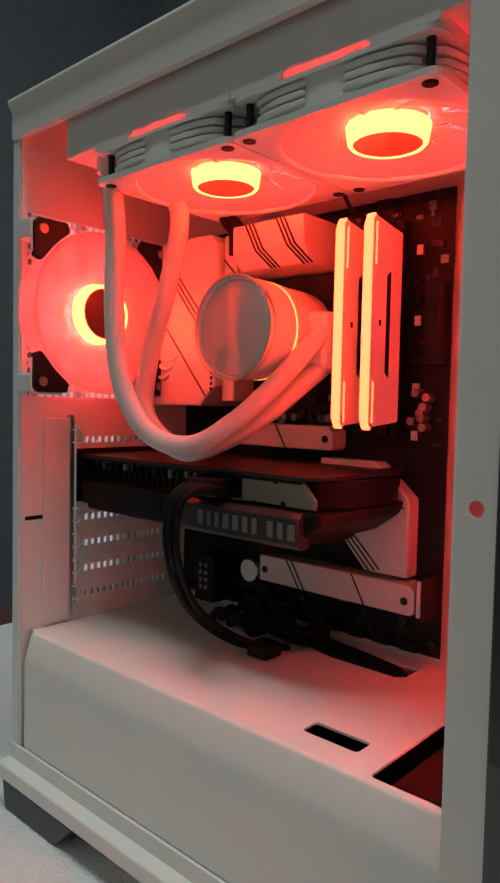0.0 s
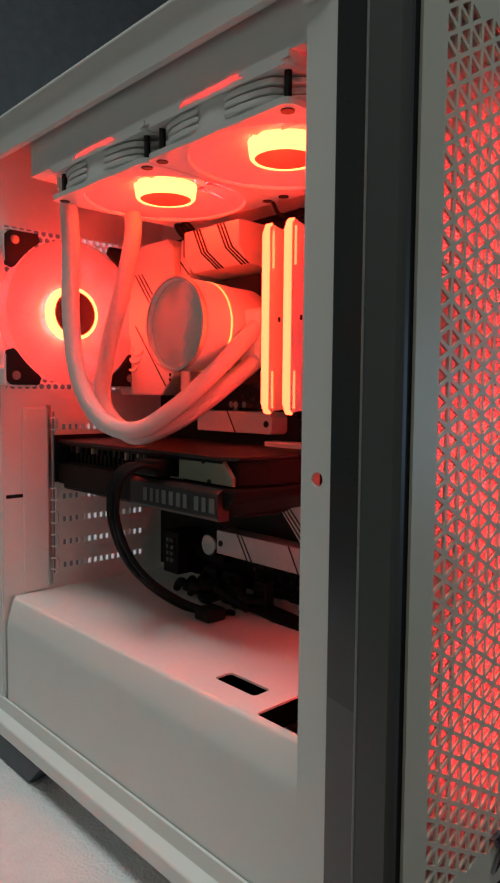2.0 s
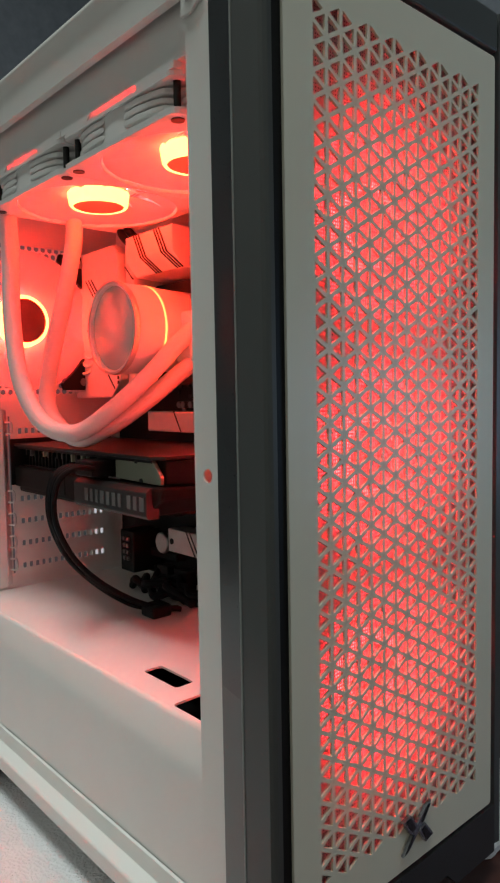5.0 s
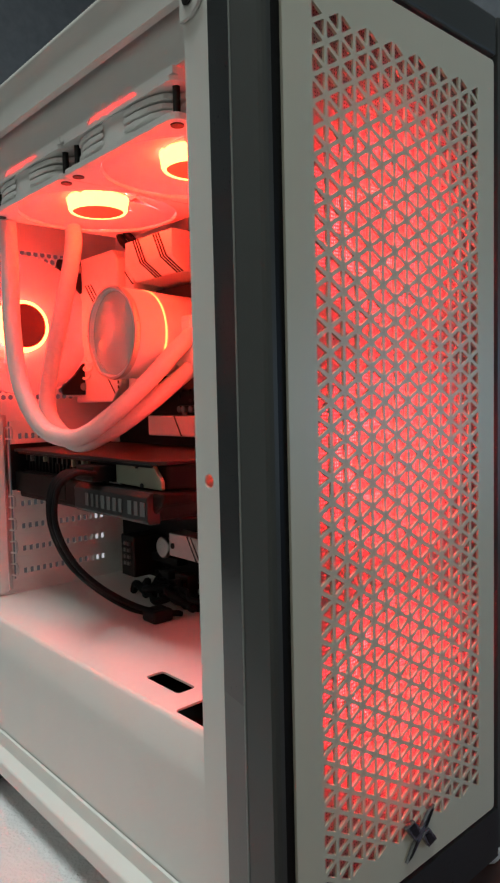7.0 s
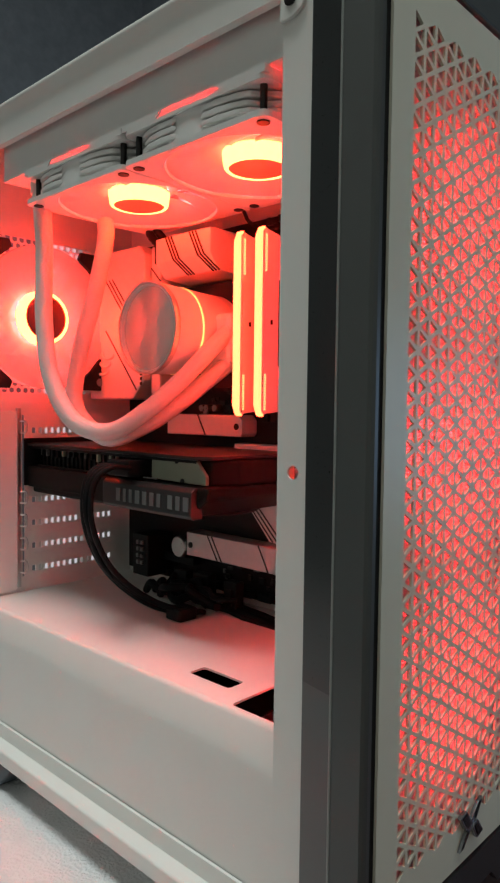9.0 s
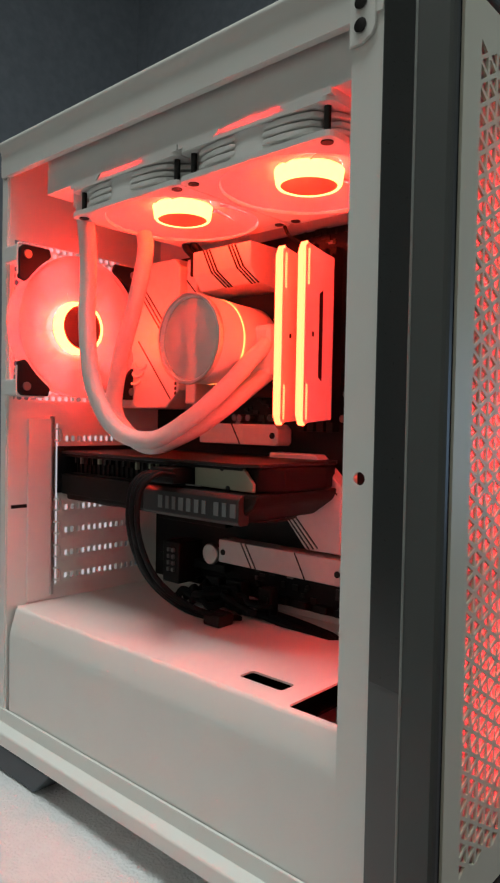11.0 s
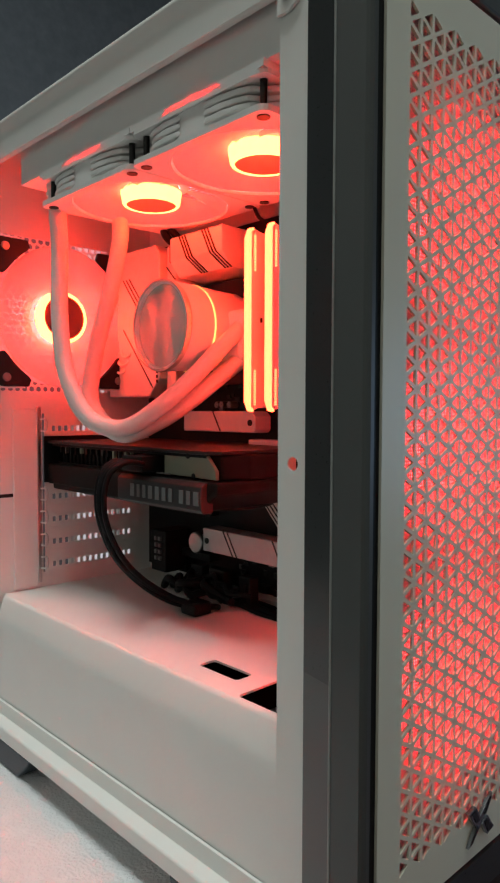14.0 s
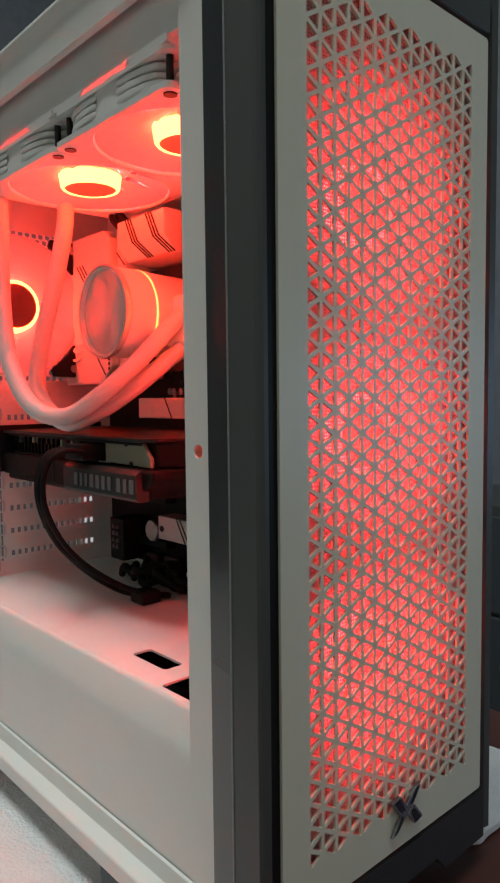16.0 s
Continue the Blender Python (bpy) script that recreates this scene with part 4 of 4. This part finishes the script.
mm("mark", box(-0.1406, -0.1403, 0.1150, 0.1172, 0.3415, 0.3450), BLACK)
for k in range(14):
    for z in (ZB + 0.004 + 0.0019 * k, ZT - 0.031 + 0.0019 * k):
        for j in range(2):
            mm("vent_slot", box(-0.1406, -0.1403, 0.1088 + 0.0012 * j, 0.1096 + 0.0012 * j, z, z + 0.0011), RAM_LED)
copy_thing(mem, Matrix.Translation((-0.1225, 0.13, 0.343)))

# ---- graphics card ----
card = thing("graphics_card", "black dual-slot graphics card in its slot", "graphics card", at=(-0.23, 0.1, 0.228))


def gc(name, bm, mtl, label="", parent=None, smooth=False):
    bmesh.ops.translate(bm, verts=bm.verts, vec=(0.23, -0.1, -0.228))
    return finish(name, bm, mtl, parent or card, label, smooth)


gc("backplate", prism([(-0.347, 0.050), (-0.128, 0.050), (-0.118, 0.058), (-0.112, 0.140), (-0.122, 0.1555), (-0.347, 0.1555)], "z", 0.2460, 0.2485, 0.0006), GPU_PLATE, "dark gunmetal backplate")
gc("board", box(-0.347, -0.130, 0.054, 0.155, 0.2435, 0.2455), PCB)
gc("upper_shroud", prism([(-0.340, 0.0640), (-0.132, 0.0590), (-0.1230, 0.0615), (-0.1130, 0.080), (-0.1120, 0.128), (-0.120, 0.150), (-0.340, 0.150)], "z", 0.2282, 0.2455, 0.0015), GPU_DARK)
gc("cooler_shroud", prism([(-0.340, 0.2055), (-0.136, 0.2055), (-0.116, 0.2195), (-0.1125, 0.2280), (-0.340, 0.2280)], "y", 0.0505, 0.150, 0.0025), GPU_DARK, "black plastic cooler shroud")
gc("label_band", prism([(0.0475, 0.2062), (0.0455, 0.2085), (0.0455, 0.2245), (0.0490, 0.2275), (0.0560, 0.2275), (0.0560, 0.2062)], "x", -0.226, -0.1250, 0.0006), GPU_LABEL, "grey band along the card's edge")
gc("side_cover", prism([(-0.178, 0.2300), (-0.1205, 0.2290), (-0.1205, 0.2350), (-0.1300, 0.2452), (-0.178, 0.2452)], "y", 0.0545, 0.0575, 0.0005), GPU_GREY, "pale grey side cover")
for x, z in ((-0.1440, 0.2305), (-0.1500, 0.2440)):
    gc("cover_screw", lathe([(0, 0.0538), (0.0018, 0.0538), (0.0018, 0.0548), (0, 0.0548)], "y", x, z, 12), SCREW)
gc("fin_block", box(-0.338, -0.182, 0.0610, 0.0640, 0.2300, 0.2430), BLACK)
for k in range(24):
    gc("fin", box(-0.336 + 0.0065 * k, -0.3345 + 0.0065 * k, 0.0590, 0.0620, 0.2290, 0.2425), BLACK)
gc("power_plug", box(-0.212, -0.186, 0.0400, 0.0600, 0.2310, 0.2425, 0.001), BLACK, "black power plug")
gc("rear_bracket", box(-0.3490, -0.3474, 0.0470, 0.1500, 0.2108, 0.2524), BLACK)
gc("bracket_step", box(-0.347, -0.250, 0.0500, 0.0560, 0.2100, 0.2280, 0.001), GPU_DARK)
# plain bars the size of the lettering
bx = -0.2080
for w in (0.0085, 0.0072, 0.0072, 0.0085, 0.0082, 0.0080, 0.0074, None, 0.0082, 0.0076, 0.0090):
    if w is None:
        bx += 0.0045
        continue
    gc("lettering_bar", box(bx, bx + w - 0.0036, 0.0449, 0.0454, 0.2118, 0.2212), LETTER)
    bx += w
for cx in (-0.290, -0.180):
    r = gc("fan_ring", lathe([(0.0440, 0.2040), (0.0465, 0.2040), (0.0465, 0.2056), (0.0440, 0.2056)], "z", cx, 0.104, 48, closed=True), BLACK)
    gc("fan_hub", lathe([(0, 0.2035), (0.016, 0.2035), (0.018, 0.2053), (0, 0.2053)], "z", cx, 0.104, 32), CHIP)

# ---- cables ----
for k in range(4):
    o = 0.0030 * k
    pts = [(-0.2010 + o * 1.6, 0.042, 0.2370), (-0.2010 + o * 1.6, 0.0260, 0.2385), (-0.2020 + o * 1.2, 0.0150, 0.2280), (-0.2030 + o, 0.0140, 0.2020), (-0.2100 + o, 0.0290, 0.1720), (-0.2180 + o, 0.0540, 0.1460 + 0.2 * o), (-0.2100 + o * 0.8, 0.0770, 0.1270 + 0.3 * o), (-0.1950 + o * 0.6, 0.0930, 0.1210 + 0.2 * o), (-0.1880 + o * 0.5, 0.1130, 0.1185)]
    wob = (0.0, 0.0035, -0.0030, 0.0018)[k]
    pts = [p if n < 3 or n == 8 else (p[0] + wob * (0.5 + 0.5 * (n % 2)), p[1] - 0.6 * wob * (n % 2), max(p[2] + 0.7 * wob, SHROUD + 0.003)) for n, p in enumerate(pts)]
    c = finish("power_cable", tube(pts, 0.0021, 10, 8), CABLE, smooth=True)
    tagged(c, "black power cable curving from graphics card down to the shroud", "cable", "graphics power cables")
b = box(-0.200, -0.182, 0.086, 0.104, SHROUD + 0.0005, SHROUD + 0.0105, 0.002)
tagged(finish("cable_plug", b, BLACK), "black cable plug lying on the shroud", "cable plug")

# black cables heaped along the foot of the motherboard
rnd = random.Random(11)
for k in range(6):
    x, y, z = -0.272 + 0.005 * k, 0.118 + 0.006 * (k % 4), SHROUD + 0.0045 + 0.0045 * (k % 3)
    pts = [(x, y + 0.006, SHROUD + 0.003)]
    for n in range(6):
        pts.append((x + 0.0135 * (n + 1) + rnd.uniform(-0.003, 0.003), min(0.142, y + rnd.uniform(-0.009, 0.008)), z + rnd.uniform(0.0, 0.009) * (1 if n < 5 else 0)))
    tagged(finish("loose_cable", tube(pts, rnd.choice((0.0022, 0.0028, 0.0034)), 8, 6), CABLE, smooth=True), "loose black cable heaped on the shroud", "cable", "loose cables")
for k in range(4):
    y = 0.1315 + 0.0045 * k
    pts = [(-0.192 + 0.004 * k, y - 0.006, SHROUD + 0.0045), (-0.176, y - 0.001, SHROUD + 0.0035), (-0.155, y, SHROUD + 0.002 * (k % 2)), (-0.130, y + 0.001, SHROUD - 0.001), (-0.112, y, SHROUD - 0.004), (-0.103, y - 0.001, SHROUD - 0.016), (-0.100, y - 0.002, SHROUD - 0.034)]
    tagged(finish("loose_cable", tube(pts, 0.0026, 8, 6), CABLE, smooth=True), "black cable running down through the shroud opening", "cable", "loose cables")
for x, y, w in ((-0.236, 0.136, 0.016), (-0.212, 0.138, 0.020), (-0.176, 0.137, 0.014)):
    plug = thing("header_plug", "small black plug at the foot of the motherboard", "cable plug", "header plugs", at=(x, y, SHROUD))
    part("shell", box(-w / 2, w / 2, -0.004, 0.006, 0.0004, 0.026, 0.0012), BLACK, plug)
    part("grip", box(-w / 2 + 0.003, w / 2 - 0.003, -0.0062, -0.0040, 0.006, 0.020, 0.0008), BLACK, plug)

# loose wiring behind the pump and over the memory
for pts, r in (([(-0.262, 0.122, 0.436), (-0.255, 0.112, 0.428), (-0.246, 0.114, 0.418), (-0.242, 0.128, 0.412)], 0.0034), ([(-0.256, 0.126, 0.438), (-0.249, 0.114, 0.431), (-0.243, 0.120, 0.421), (-0.240, 0.132, 0.412)], 0.0032),
               ([(-0.150, 0.118, 0.428), (-0.146, 0.120, 0.420), (-0.1435, 0.134, 0.416), (-0.142, 0.150, 0.418)], 0.0014)):
    tagged(finish("fan_wire", tube(pts, r, 10, 8), CABLE, smooth=True), "short black fan wire above the motherboard", "wire", "fan wires")

plug = thing("fan_plug", "black fan plug above the motherboard heat sink", "cable plug", at=(-0.247, 0.124, 0.412))
part("shell", box(-0.007, 0.006, -0.008, 0.030, -0.010, 0.012, 0.0015), BLACK, plug)
part("latch", box(-0.003, 0.002, -0.0098, -0.0080, -0.006, 0.008, 0.0006), BLACK, plug)

# a curl of white wire beside the rear fan
pts = [(-0.325 + 0.009 * math.sin(k * 0.9) + 0.0006 * k, 0.1125 + 0.0022 * math.cos(k * 0.9), 0.312 + 0.0010 * k + 0.005 * math.cos(k * 0.9)) for k in range(22)]
tagged(finish("coiled_wire", tube(pts, 0.0013, 8, 4), WHITE_PLASTIC, smooth=True), "small curl of white wire beside the rear fan", "wire")

# ---- far side of the room ----
cab = thing("low_cabinet", "grey low cabinet by the far wall", "cabinet", at=(-0.42, 1.45, FLOOR))
part_at("body", box(-0.80, -0.08, 1.28, 1.62, FLOOR, 0.02, 0.004), BEZEL, cab)
for k in range(3):
    part_at("drawer", box(-0.79, -0.09, 1.265, 1.279, FLOOR + 0.02 + 0.235 * k, FLOOR + 0.245 + 0.235 * k, 0.003), FOOT, cab)
    part_at("handle", box(-0.50, -0.38, 1.250, 1.264, FLOOR + 0.13 + 0.235 * k, FLOOR + 0.142 + 0.235 * k, 0.003), STEEL, cab)
PALE = material("pale_card", (0.62, 0.66, 0.7), 0.7, grain=0.06, scale=12)
BLUE = material("blue_card", (0.05, 0.09, 0.24), 0.6, grain=0.1, scale=12)
for x0, x1, y0, z0, h, m, lab in ((-0.42, -0.10, 1.33, 0.0205, 0.17, PALE, "pale blue-white box on the cabinet"), (-0.40, -0.13, 1.35, 0.1912, 0.035, BLUE, "flat dark blue box on a pale box"), (-0.39, -0.12, 1.34, 0.2268, 0.12, PALE, "pale box on top of a stack")):
    tagged(finish("storage_box", box(x0, x1, y0, y0 + 0.22, z0, z0 + h, 0.004), m), lab, "box", "boxes on the cabinet")

rnd = random.Random(9)
for k in range(16):
    x = -0.335 + 0.0085 * k
    w, h = rnd.uniform(0.0012, 0.0030), rnd.uniform(0.0015, 0.0035)
    gc("component", box(x, x + w, 0.0560, 0.0588, 0.2405 - h, 0.2430), rnd.choice((BLACK, CHIP, CAP, GPU_GREY)))
gc("edge_ridge", box(-0.336, -0.190, 0.0540, 0.0556, 0.2285, 0.2300, 0.0004), GPU_DARK)
gc("bridge_clip", box(-0.186, -0.170, 0.0528, 0.0544, 0.2296, 0.2306, 0.0002), CAP)
